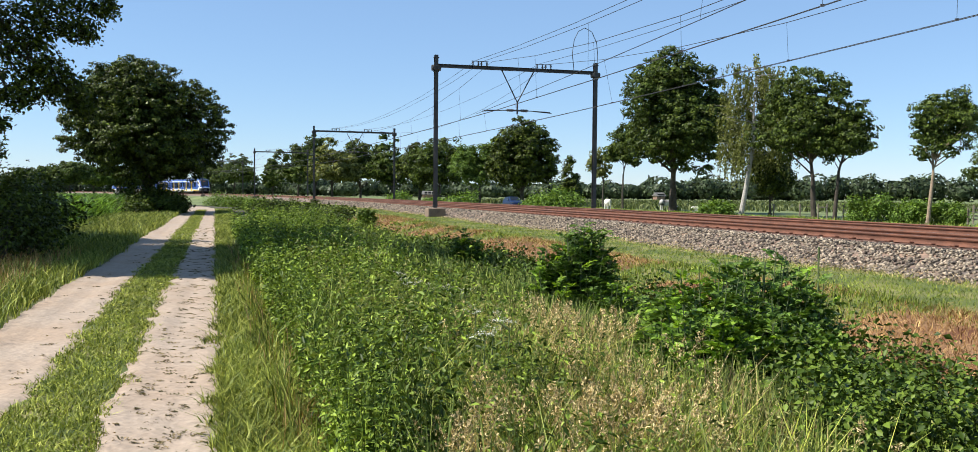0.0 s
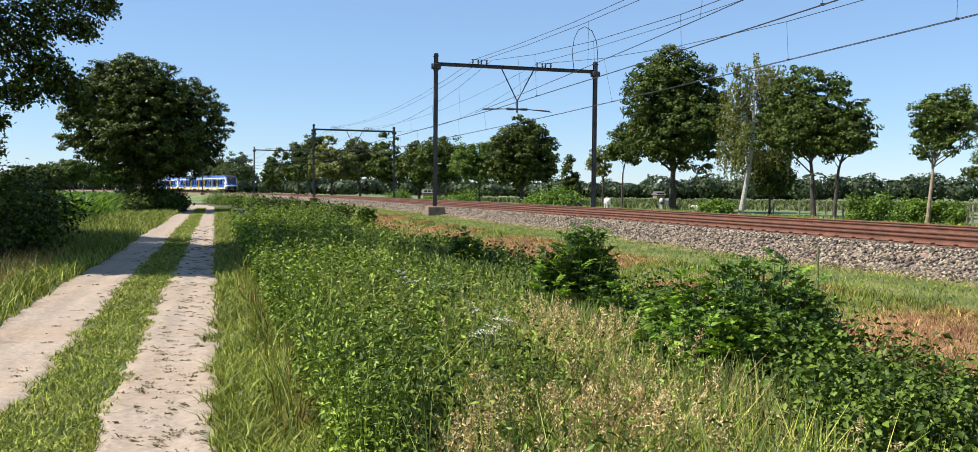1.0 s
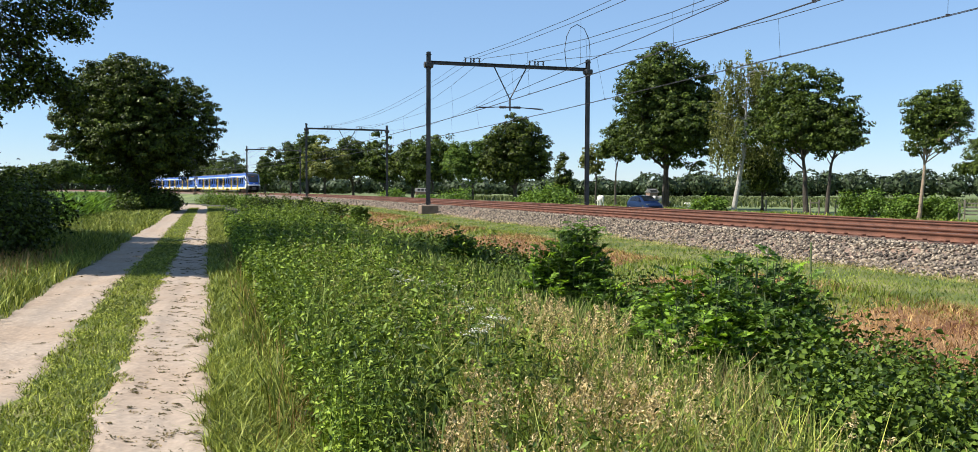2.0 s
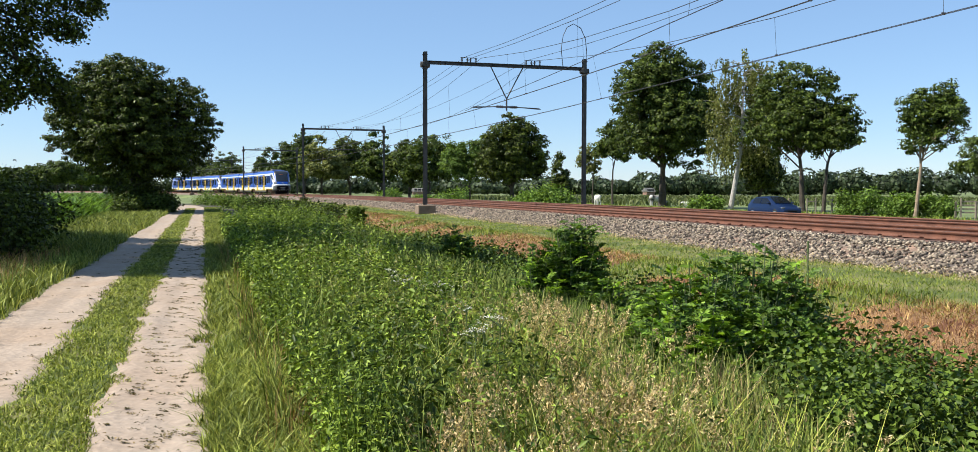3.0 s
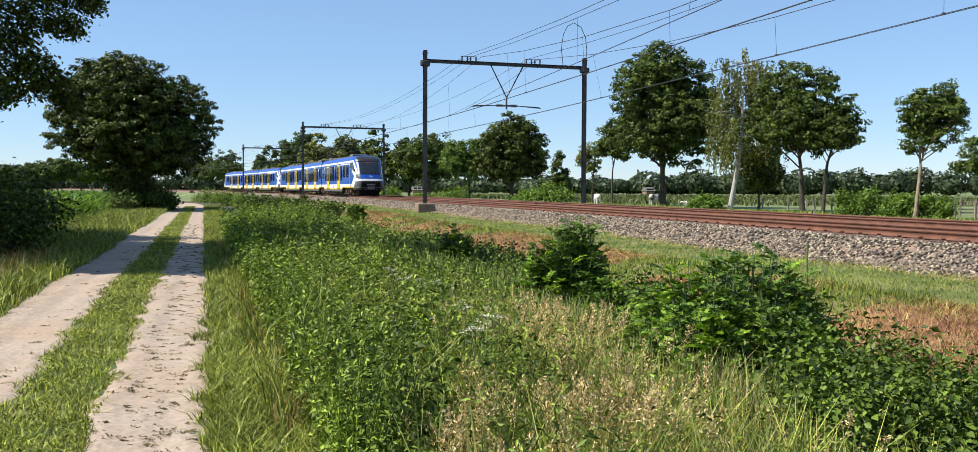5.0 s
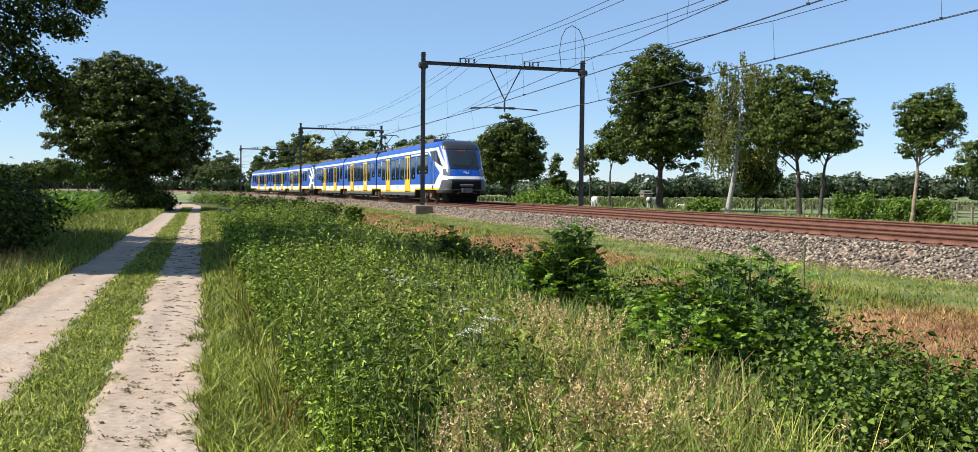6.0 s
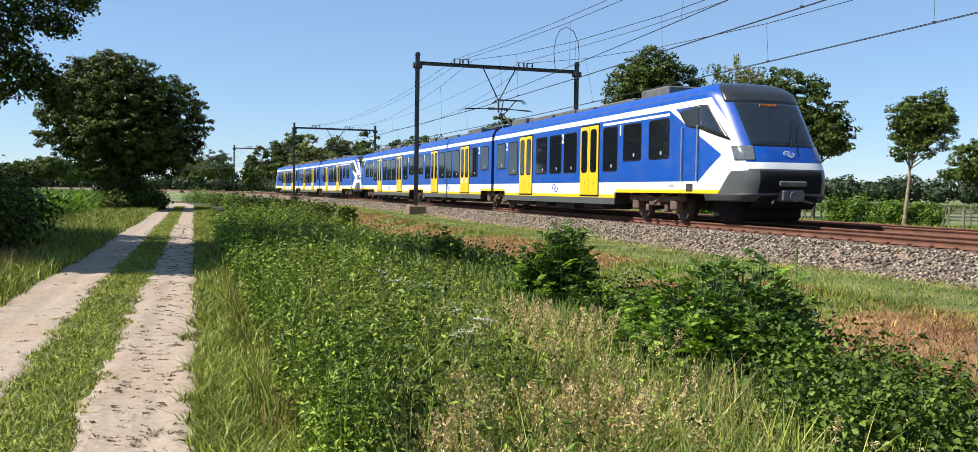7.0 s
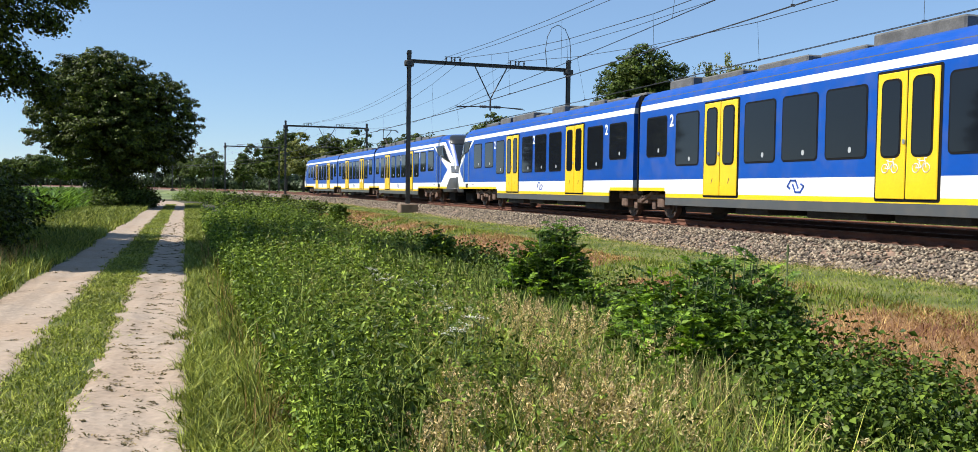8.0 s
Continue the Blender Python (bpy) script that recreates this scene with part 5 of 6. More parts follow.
def window_mesh(w, h, t=0.012, r=0.09):
    """Rounded pane, centre at the origin, facing -y, thickness t."""
    pts = []
    for cx, cz, a0 in ((w / 2 - r, h / 2 - r, 0), (-w / 2 + r, h / 2 - r, 90), (-w / 2 + r, -h / 2 + r, 180), (w / 2 - r, -h / 2 + r, 270)):
        for k in range(5):
            a = radians(a0 + k * 22.5)
            pts.append((cx + r * math.cos(a), cz + r * math.sin(a)))
    bm = bmesh.new()
    f = bm.faces.new([bm.verts.new((x, 0, z)) for x, z in pts])
    ex = bmesh.ops.extrude_face_region(bm, geom=[f])
    for v in ex["geom"]:
        if isinstance(v, bmesh.types.BMVert):
            v.co.y -= t
    bmesh.ops.recalc_face_normals(bm, faces=bm.faces)
    me = bpy.data.meshes.new("pane")
    bm.to_mesh(me)
    bm.free()
    return me


MESHES = {}


def cached(key, make, material):
    if key not in MESHES:
        MESHES[key] = make()
        MESHES[key].materials.append(material)
    return MESHES[key]


def placed(name, me, parent, m, label=""):
    ob = new(name, me)
    ob.parent, ob.matrix_basis = parent, m
    if label:
        tagged(ob, label)
    return ob


def both_sides(fn):
    for side in (-1, 1):
        fn(side, Matrix() if side < 0 else Matrix.Rotation(math.pi, 4, "Z"))


def add_window(th, e0, e1, z0, z1):
    w, h = round(e1 - e0, 2), round(z1 - z0, 2)
    seal = cached(("seal", w, h), lambda: window_mesh(w + 0.05, h + 0.05, 0.008, 0.11), M_RUBBER_SHADE)
    pane = cached(("pane", w, h), lambda: window_mesh(w - 0.03, h - 0.03, 0.006, 0.08), M_GLASS)
    dot = cached("sticker", lambda: window_mesh(0.10, 0.12, 0.002, 0.045), M_PLATE)

    def one(side, rot):
        y = side * 1.411
        ob = placed("window", seal, th, Matrix.Translation(((e0 + e1) / 2, y, (z0 + z1) / 2)) @ rot)
        placed("pane", pane, ob, Matrix.Translation((0, -0.007, 0)))
        placed("sticker", dot, ob, Matrix.Translation((w * 0.12, -0.0135, -h / 2 + 0.16)))
    both_sides(one)


def door_leaf():
    bm = bmesh.new()
    box(bm, -0.39, 0.39, -0.03, 0.0, -1.2, 1.2, 0.012)
    me = bpy.data.meshes.new("door_leaf")
    bm.to_mesh(me)
    bm.free()
    return me


def bicycle_mesh():
    bm = bmesh.new()
    for x in (-0.13, 0.13):
        ring = [(x + 0.085 * math.cos(k * 0.628), -0.002, 0.085 * math.sin(k * 0.628)) for k in range(10)]
        for a, b in zip(ring, ring[1:] + ring[:1]):
            rod(bm, a, b, 0.009, seg=4)
    for a, b in (((-0.13, 0), (-0.04, 0.13)), ((-0.04, 0.13), (0.1, 0.13)), ((0.1, 0.13), (0.0, 0.0)), ((0.0, 0.0), (-0.06, 0.16)), ((0.13, 0.0), (0.08, 0.18)), ((-0.13, 0), (0.0, 0.0)),
                 ((-0.10, 0.16), (-0.02, 0.16)), ((0.08, 0.18), (0.14, 0.18))):
        rod(bm, (a[0], -0.002, a[1]), (b[0], -0.002, b[1]), 0.009, seg=4)
    me = bpy.data.meshes.new("bicycle")
    bm.to_mesh(me)
    bm.free()
    return me


def add_door(th, e0, e1, bikes=False):
    c = (e0 + e1) / 2
    leaf = cached("leaf", door_leaf, M_YELLOW)
    pane = cached("door_pane", lambda: window_mesh(0.46, 1.42, 0.008, 0.12), M_GLASS)
    seal = cached("door_seal", lambda: window_mesh(0.54, 1.50, 0.006, 0.14), M_RUBBER_SHADE)
    rim = cached("door_rim", lambda: window_mesh(1.70, 2.50, 0.008, 0.05), M_RUBBER_SHADE)
    knob = cached("door_button", lambda: window_mesh(0.07, 0.09, 0.02, 0.03), M_CHROME)
    bar = cached("door_mark", lambda: window_mesh(0.03, 0.16, 0.003, 0.012), M_BOGIE)

    def one(side, rot):
        y = side * 1.408
        door = placed("door", rim, th, Matrix.Translation((c, y, 2.10)) @ rot)
        for x in (-0.405, 0.405):
            lf = placed("door_leaf", leaf, door, Matrix.Translation((x, -0.006, 0)))
            placed("pane_seal", seal, lf, Matrix.Translation((0, -0.03, 0.33)))
            placed("pane", pane, lf, Matrix.Translation((0, -0.035, 0.33)))
            if bikes:
                placed("bicycle_mark", cached("bicycle", bicycle_mesh, M_WHITE), lf, Matrix.Translation((0.0, -0.033, -0.62)), "pale bicycle symbol")
            else:
                placed("floor_mark", bar, lf, Matrix.Translation((0.04, -0.03, -0.82)) @ pose(0, 0, 0, 0, 25, 0))
        placed("door_button", knob, door, Matrix.Translation((-0.05, -0.036, -0.12)))
    both_sides(one)


def text_mesh(body, size):
    cu = bpy.data.curves.new("text", "FONT")
    cu.body, cu.size, cu.extrude, cu.offset = body, size, 0.003, 0.012
    cu.align_x, cu.align_y = "CENTER", "CENTER"
    ob = bpy.data.objects.new("text", cu)
    scene.collection.objects.link(ob)
    me = bpy.data.meshes.new_from_object(ob.evaluated_get(bpy.context.evaluated_depsgraph_get()))
    bpy.data.objects.remove(ob)
    return me


def add_digit(th, body, e, z):
    me = cached(("digit", body), lambda: text_mesh(body, 0.46), M_WHITE)
    for side in (-1, 1):
        placed("class_number", me, th, Matrix.Translation((e, side * 1.413, z)) @ pose(0, 0, 0, 90, 0, 0 if side < 0 else 180), "white class number")


def logo_mesh():
    bm = bmesh.new()
    for s in (-1, 1):
        for a, b in (((-0.30, 0.0), (-0.18, 0.13)), ((-0.18, 0.13), (0.0, 0.13)), ((0.0, 0.13), (0.10, -0.04)), ((-0.30, 0.0), (-0.2, -0.05))):
            p, q = Vector((a[0] * s, 0, a[1] * s)), Vector((b[0] * s, 0, b[1] * s))
            d = q - p
            m = Matrix.Translation((p + q) / 2) @ pose(0, 0, 0, 0, -math.degrees(math.atan2(d.z, d.x)), 0) @ Matrix.Diagonal((d.length + 0.03, 0.004, 0.045, 1))
            bmesh.ops.create_cube(bm, size=1, matrix=m)
    me = bpy.data.meshes.new("emblem")
    bm.to_mesh(me)
    bm.free()
    return me


def add_logo(th, e, z=1.14):
    me = cached("emblem", logo_mesh, M_BLUEMARK)
    both_sides(lambda side, rot: placed("emblem", me, th, Matrix.Translation((e, side * 1.413, z)) @ rot, "plain blue operator emblem"))


def wheel_mesh():
    bm = bmesh.new()
    rod(bm, (0, -0.065, 0), (0, 0.065, 0), 0.42, seg=28)
    rod(bm, (0, -0.09, 0), (0, -0.06, 0), 0.30, seg=20)
    rod(bm, (0, -0.16, 0), (0, -0.06, 0), 0.12, seg=12)
    rod(bm, (0, 0.06, 0), (0, 0.09, 0), 0.45, seg=28)
    me = bpy.data.meshes.new("wheel")
    bm.to_mesh(me)
    bm.free()
    return me


def add_bogie(th, e):
    bg = empty("bogie")
    bg.parent, bg.matrix_basis = th, Matrix.Translation((e, 0, 0.19))
    bm = bmesh.new()
    for s in (-1, 1):
        y = s * 1.08
        box(bm, -1.75, 1.75, y - 0.08, y + 0.08, 0.55, 0.72, 0.03)
        for x in (-1.25, 1.25):
            box(bm, x - 0.20, x + 0.20, y - 0.13, y + 0.13, 0.30, 0.62, 0.04)
        rod(bm, (-0.75, y - s * -0.1, 0.78), (0.3, y + s * 0.1, 0.62), 0.045, seg=8)
        rod(bm, (0.75, y + s * 0.1, 0.78), (0.0, y + s * 0.1, 0.5), 0.05, seg=8)
        box(bm, -0.35, 0.35, y - 0.1, y + 0.12, 0.42, 0.62, 0.03)
        for x in (-0.62, 0.62):
            box(bm, x - 0.1, x + 0.1, y - 0.02, y + 0.14, 0.25, 0.5, 0.02)
    box(bm, -0.5, 0.5, -1.0, 1.0, 0.5, 0.75, 0.03)
    part("bogie_frame", bm, M_BOGIE, bg)
    spring = cached("spring", spring_mesh, M_BOGIE)
    wheel = cached("wheel", wheel_mesh, M_WHEEL)
    for s in (-1, 1):
        for x in (-1.25, 1.25):
            placed("wheel", wheel, bg, Matrix.Translation((x, s * 0.80, 0.42)) @ (Matrix() if s < 0 else Matrix.Rotation(math.pi, 4, "Z")))
        for x in (-1.6, -0.9, 0.9, 1.6):
            placed("spring", spring, bg, Matrix.Translation((x, s * 1.1, 0.66)))
    for x in (-1.25, 1.25):
        bm = bmesh.new()
        rod(bm, (x, -0.8, 0.42), (x, 0.8, 0.42), 0.08, seg=10)
        part("axle", bm, M_WHEEL, bg)
    return bg


def spring_mesh():
    bm = bmesh.new()
    for k in range(5):
        rod(bm, (0, 0, k * 0.055), (0, 0, k * 0.055 + 0.03), 0.11, seg=12)
    rod(bm, (0, 0, 0), (0, 0, 0.32), 0.06, seg=10)
    me = bpy.data.meshes.new("spring")
    bm.to_mesh(me)
    bm.free()
    return me


def shell(th, e0, e1, material, nose):
    """Carriage body: straight sides and rounded roof, with a raked nose on an end car."""
    z = np.array([1.0, 1.05, 1.1, 1.2, 1.33, 1.45, 1.6, 1.8, 2.0, 2.2, 2.4, 2.6, 2.8, 3.0, 3.2, 3.38, 3.47, 3.56, 3.64, 3.72, 3.79, 3.86, 3.91, 3.96, 4.0, 4.03, 4.05, 4.06])
    if nose:
        phi = np.linspace(-math.pi / 2, math.pi / 2, 49)
        zz, pp = np.meshgrid(z, phi, indexing="ij")
        e, y = nose_point(pp, zz)
        w = half_width(z)[:, None]
        left = np.stack([np.full_like(w, e0), -w, z[:, None]], -1)
        right = np.stack([np.full_like(w, e0), w, z[:, None]], -1)
        grid = np.concatenate([left, np.stack([e, y, zz], -1), right], 1)
    else:
        w = half_width(z)[:, None]
        cols = [(e0, -1), (e1, -1), (e1, 0), (e1, 1), (e0, 1)]
        grid = np.concatenate([np.stack([np.full_like(w, a), w * b, z[:, None]], -1) for a, b in cols], 1)
    v, f = sheet(grid)
    nr, nc = grid.shape[:2]
    bm = bmesh.new()
    vs = [bm.verts.new(p) for p in v]
    for q in f:
        try:
            bm.faces.new([vs[k] for k in q])
        except ValueError:
            pass
    for r in range(nr - 1):
        bm.faces.new([vs[r * nc + nc - 1], vs[r * nc], vs[(r + 1) * nc], vs[(r + 1) * nc + nc - 1]])
    bm.faces.new([vs[k] for k in range(nc)])
    bmesh.ops.remove_doubles(bm, verts=bm.verts, dist=0.0005)
    bmesh.ops.recalc_face_normals(bm, faces=bm.faces)
    ob = part("body", bm, material, th)
    for p in ob.data.polygons:
        p.use_smooth = abs(p.normal.x) < 0.999 and p.normal.z > -0.9
    ob.data.set_sharp_from_angle(angle=radians(40))
    return ob


def side_skirts(th, e0, e1, material):
    for side in (-1, 1):
        bm = bmesh.new()
        a, b = sorted((side * 1.41, side * 1.36))
        box(bm, e0, e1, a, b, 0.60, 0.999, 0.006)
        part("side_skirt", bm, material, th)
    bm = bmesh.new()
    box(bm, e0 + 0.3, e1 - 0.3, -1.25, 1.25, 0.62, 0.998, 0.02)
    k = e0 + 0.8
    while k < e1 - 2.0:
        w = 1.2 + 0.9 * random.random()
        box(bm, k, k + w, -1.2, 1.2, 0.34 + 0.12 * random.random(), 0.64, 0.03)
        k += w + 0.5 + random.random()
    part("underframe", bm, M_UNDER, th)


def roof_gear(th, e0, e1, seed):
    r = random.Random(seed)
    k = e0
    while k < e1 - 1.2:
        w = r.uniform(1.0, 3.2)
        h = r.choice((0.08, 0.14, 0.20, 0.24))
        bm = bmesh.new()
        box(bm, k, min(k + w, e1), -0.74, 0.74, 3.99, 4.05 + h, 0.04)
        part("roof_unit", bm, M_ROOFBOX, th)
        k += w + r.uniform(0.2, 0.7)


def patch(th, name, corners, material, out=0.012, label="", n=10, sides=(-1, 1)):
    """Plate on the car's side, its corners given as (e, z)."""
    (ea, za), (eb, zb), (ec, zc), (ed, zd) = corners
    u, v = np.meshgrid(np.linspace(0, 1, n), np.linspace(0, 1, n), indexing="ij")
    e = (1 - u) * ((1 - v) * ea + v * eb) + u * ((1 - v) * ed + v * ec)
    z = (1 - u) * ((1 - v) * za + v * zb) + u * ((1 - v) * zd + v * zc)
    for s in sides:
        grid = np.stack([e + (out * 0.5), s * (side_y(e, z) + out), z], -1)
        solid_sheet(name, grid, material, th, 0.03, label, np.array([0, s, 0.0]))


def front_patch(th, name, z0, z1, a0, a1, material, out=0.012, label="", nz=10, na=24, taper=0.0):
    z, t = np.meshgrid(np.linspace(z0, z1, nz), np.linspace(-1, 1, na), indexing="ij")
    mid, ha = radians((a0 + a1) / 2), radians((a1 - a0) / 2)
    ph = mid + t * ha * (1 - taper * (z - z0) / (z1 - z0))
    e, y = nose_point(ph, z, out)
    solid_sheet(name, np.stack([e, y, z], -1), material, th, 0.03, label, np.array([1.0, 0, 0]))


def end_car(first, seed):
    th = tagged(empty("train_car"), "blue, white and yellow electric train end car with raked cab", "train car", group="train cars")
    shell(th, 0.22, 21.05, M_END, True)
    side_skirts(th, 1.95, 13.9, M_END)
    # lower front of the cab
    z = np.linspace(0.80, 0.995, 5)
    zz, pp = np.meshgrid(z, np.linspace(-math.pi / 2, math.pi / 2, 33), indexing="ij")
    tip = np.interp(zz, TIP_Z, TIP_E)
    n = 2.0 / 5.2
    e = 19.65 + (tip - 19.65) * np.cos(pp).clip(0) ** n
    y = 1.40 * np.sign(np.sin(pp)) * np.abs(np.sin(pp)) ** n * np.interp(zz, [0.58, 1.0], [0.93, 1.0]) * np.where(True, side_y(np.full_like(zz, 19.65), np.full_like(zz, 1.0)) / 1.41, 1)
    solid_sheet("front_skirt", np.stack([e, y, zz], -1), M_SKIRT, th, 0.04, "dark grey front skirt", np.array([1.0, 0, 0]))
    bm = bmesh.new()
    box(bm, 19.3, 20.75, -0.95, 0.95, 0.28, 0.9, 0.12)
    # black in place of underframe grey paints the deep shade below the skirt
    part("snow_plough", bm, M_RUBBER_SHADE, th)
    # no hole here: a black plate on the nose paints the opening's shade
    front_patch(th, "coupler_recess", 0.62, 1.60, -19, 19, M_RUBBER_SHADE, 0.008, "black plate painted for the shaded coupler opening")
    bm = bmesh.new()
    box(bm, 21.35, 21.66, -0.34, 0.34, 0.82, 1.12, 0.05)
    box(bm, 21.35, 21.64, -0.40, 0.40, 1.2, 1.34, 0.03)
    rod(bm, (21.3, 0, 0.95), (21.7, 0, 0.95), 0.13, seg=12)
    for s in (-1, 1):
        rod(bm, (21.3, s * 0.3, 0.9), (21.62, s * 0.6, 0.78), 0.03, seg=6)
    part("coupler", bm, M_ROOFBOX, th)
    front_patch(th, "windscreen", 2.24, 3.46, -25, 25, M_GLASS2, 0.014, "raked dark windscreen", taper=-0.3)
    front_patch(th, "display_hood", 3.44, 4.04, -44, 44, M_BLACK, 0.02, "black destination display hood", taper=-0.1)
    bm = bmesh.new()
    for s in range(6):
        box(bm, 20.52, 20.55, -0.33 + s * 0.09, -0.27 + s * 0.09, 3.3, 3.37)
    part("destination_text", bm, M_AMBER, th, "dim amber display bars")
    bm = bmesh.new()
    rod(bm, (21.36, 0.1, 2.2), (20.83, 0.5, 2.95), 0.015, seg=6)
    part("wiper", bm, M_RUBBER_SHADE, th)
    placed("emblem", cached("front_emblem", logo_mesh, M_WHITE), th, Matrix.Translation((21.39, 0.0, 2.03)) @ pose(0, 0, 0, 0, 0, 90) @ pose(0, 0, 0, -18, 0, 0) @ Matrix.Scale(0.55, 4), "plain white front emblem")
    for a0, a1 in ((-52, -23), (23, 52)):
        front_patch(th, "headlight", 1.86, 2.24, a0, a1, M_LAMP, 0.016, "clear headlamp unit")
    # cab side glazing and door
    patch(th, "cab_window", ((18.2, 3.30), (19.33, 3.40), (19.33, 2.74), (18.64, 2.86)), M_BLACK, 0.010, "black rear part of the cab side glazing")
    patch(th, "cab_window", ((19.32, 3.40), (19.66, 3.38), (20.66, 2.38), (19.32, 2.76)), M_BLACK, 0.011, "black-framed angular cab window")
    patch(th, "cab_pane", ((19.40, 3.32), (19.62, 3.31), (20.50, 2.46), (19.40, 2.82)), M_GLASS2, 0.016, "cab side glass")
    for e in (18.45, 19.31):
        for s in (-1, 1):
            bm = bmesh.new()
            y = s * (float(side_y(np.array(e), np.array(2.0))) + 0.05)
            rod(bm, (e, y, 1.34), (e, y, 2.85), 0.022, seg=8)
            for zz in (1.36, 2.83):
                rod(bm, (e, y, zz), (e, y - s * 0.06, zz), 0.02, seg=6)
            part("handrail", bm, M_CHROME, th, "bright cab handrail")
    for s in (-1, 1):
        for zz in (1.62, 2.12):
            bm = bmesh.new()
            box(bm, 18.77, 18.95, s * 1.405 - 0.012, s * 1.405 + 0.012, zz, zz + 0.12, 0.01)
            part("foothold", bm, M_BLUEMARK, th)
        # dark plate standing slightly proud of the side at the cab step
        bm = bmesh.new()
        box(bm, 18.7, 19.05, s * 1.412 - 0.006, s * 1.412 + 0.006, 1.06, 1.26, 0.02)
        part("step_recess", bm, M_UNDER, th)
        bm = bmesh.new()
        box(bm, 17.65, 18., s * 1.411 - 0.003, s * 1.411 + 0.003, 1.18, 1.25)
        part("number_bar", bm, M_PLATE, th)
    for e0, e1, z0 in ((0.72, 1.95, 2.02), (2.5, 3.75, 1.73), (6.2, 7.42, 1.72), (7.77, 8.99, 1.72), (9.31, 10.53, 1.72), (12.95, 14.05, 1.72), (14.55, 15.8, 2.02), (16.37, 17.62, 2.02)):
        add_window(th, e0, e1, z0, 3.15)
    add_door(th, 4.1, 5.7)
    add_door(th, 10.97, 12.57)
    add_digit(th, "2", 2.22, 2.98)
    add_digit(th, "2", 9.15, 2.98)
    if first:
        add_digit(th, "1", 14.3, 2.98)
        for s in (-1, 1):
            bm = bmesh.new()
            a, b = sorted((s * 1.409, s * 1.414))
            box(bm, 12.9, 17.65, a, b, 3.23, 3.31)
            part("class_stripe", bm, M_WHITE, th, "thin white first-class stripe")
    else:
        add_digit(th, "2", 14.3, 2.98)
    add_logo(th, 8.4)
    add_bogie(th, 16.3)
    roof_gear(th, 0.8, 17.85, seed)
    return th


def middle_car(seed):
    L = 16.3
    th = tagged(empty("train_car"), "blue, white and yellow electric train middle car with pantograph", "train car", group="train cars")
    shell(th, 0.22, L - 0.22, M_MID, False)
    side_skirts(th, 1.95, L - 1.95, M_MID)
    for e in (0.0, L):
        bm = bmesh.new()
        for k in range(4):
            x = e - 0.19 + k * 0.105
            w = 1.33 if k % 2 else 1.29
            box(bm, x, x + 0.09, -w, w, 0.85, 3.93, 0.06)
        part("gangway_bellows", bm, M_RUBBER_SHADE, th, "black folded gangway bellows")
        add_bogie(th, e)
    for e0, e1, z0 in ((0.73, 1.96, 2.02), (2.53, 3.78, 1.73), (6.02, 7.27, 1.72), (7.57, 8.82, 1.72), (9.12, 10.37, 1.72), (L - 3.78, L - 2.53, 1.73), (L - 1.96, L - 0.73, 2.02)):
        add_window(th, e0, e1, z0, 3.15)
    add_door(th, 4.12, 5.72)
    add_door(th, L - 5.6, L - 4.0, True)
    add_digit(th, "2", 2.25, 2.98)
    add_digit(th, "2", L - 2.25, 2.98)
    add_logo(th, 8.1)
    roof_gear(th, 0.8, L - 4.2, seed)
    # pantograph raised to the wire near the front joint
    pan = empty("pantograph")
    pan.parent, pan.matrix_basis = th, Matrix.Translation((L - 2.2, 0, 4.06))
    bm = bmesh.new()
    box(bm, -0.9, 0.9, -0.5, 0.5, 0.12, 0.2, 0.02)
    for x in (-0.8, 0.8):
        for y in (-0.45, 0.45):
            rod(bm, (x, y, 0), (x, y, 0.14), 0.05, seg=8)
    part("pantograph_base", bm, M_ROOFBOX, pan)
    bm = bmesh.new()
    rod(bm, (0.75, 0, 0.2), (-0.75, 0, 0.85), 0.05, seg=8)
    part("lower_arm", bm, M_UNDER, pan)
    bm = bmesh.new()
    for y in (-0.32, 0.32):
        rod(bm, (-0.75, y * 0.3, 0.85), (0.35, y, 1.42), 0.028, seg=6)
    rod(bm, (-0.75, -0.1, 0.85), (-0.75, 0.1, 0.85), 0.05, seg=8)
    part("upper_arm", bm, M_UNDER, pan)
    bm = bmesh.new()
    for x in (0.2, 0.5):
        pts = [(x, -0.85, 1.28), (x, -0.65, 1.45), (x, 0.65, 1.45), (x, 0.85, 1.28)]
        for a, b in zip(pts, pts[1:]):
            rod(bm, a, b, 0.022, seg=6)
    rod(bm, (0.2, 0.3, 1.44), (0.5, 0.3, 1.44), 0.018, seg=6)
    rod(bm, (0.2, -0.3, 1.44), (0.5, -0.3, 1.44), 0.018, seg=6)
    part("collector_head", bm, M_UNDER, pan)
    return th


SPEED, NOSE_8 = 32.32, -14.24
TRAIN = []  # car, distance of its joint end behind the leading nose, length, whether its cab faces ahead
for u in range(2):
    b = u * 59.6
    TRAIN += [(end_car(True, 11 + u), b + 22.0, b, 22.0), (middle_car(21 + u), b + 38.3, b + 22.0, 16.3), (end_car(False, 31 + u), b + 38.3, b + 60.3, 22.0)]


# ---- car ----
M_CARBLUE = mat("dark_blue_car_paint", (0.004, 0.013, 0.05), 0.3, vary=0.05, scale=2, spec=0.35, coat=0.15)
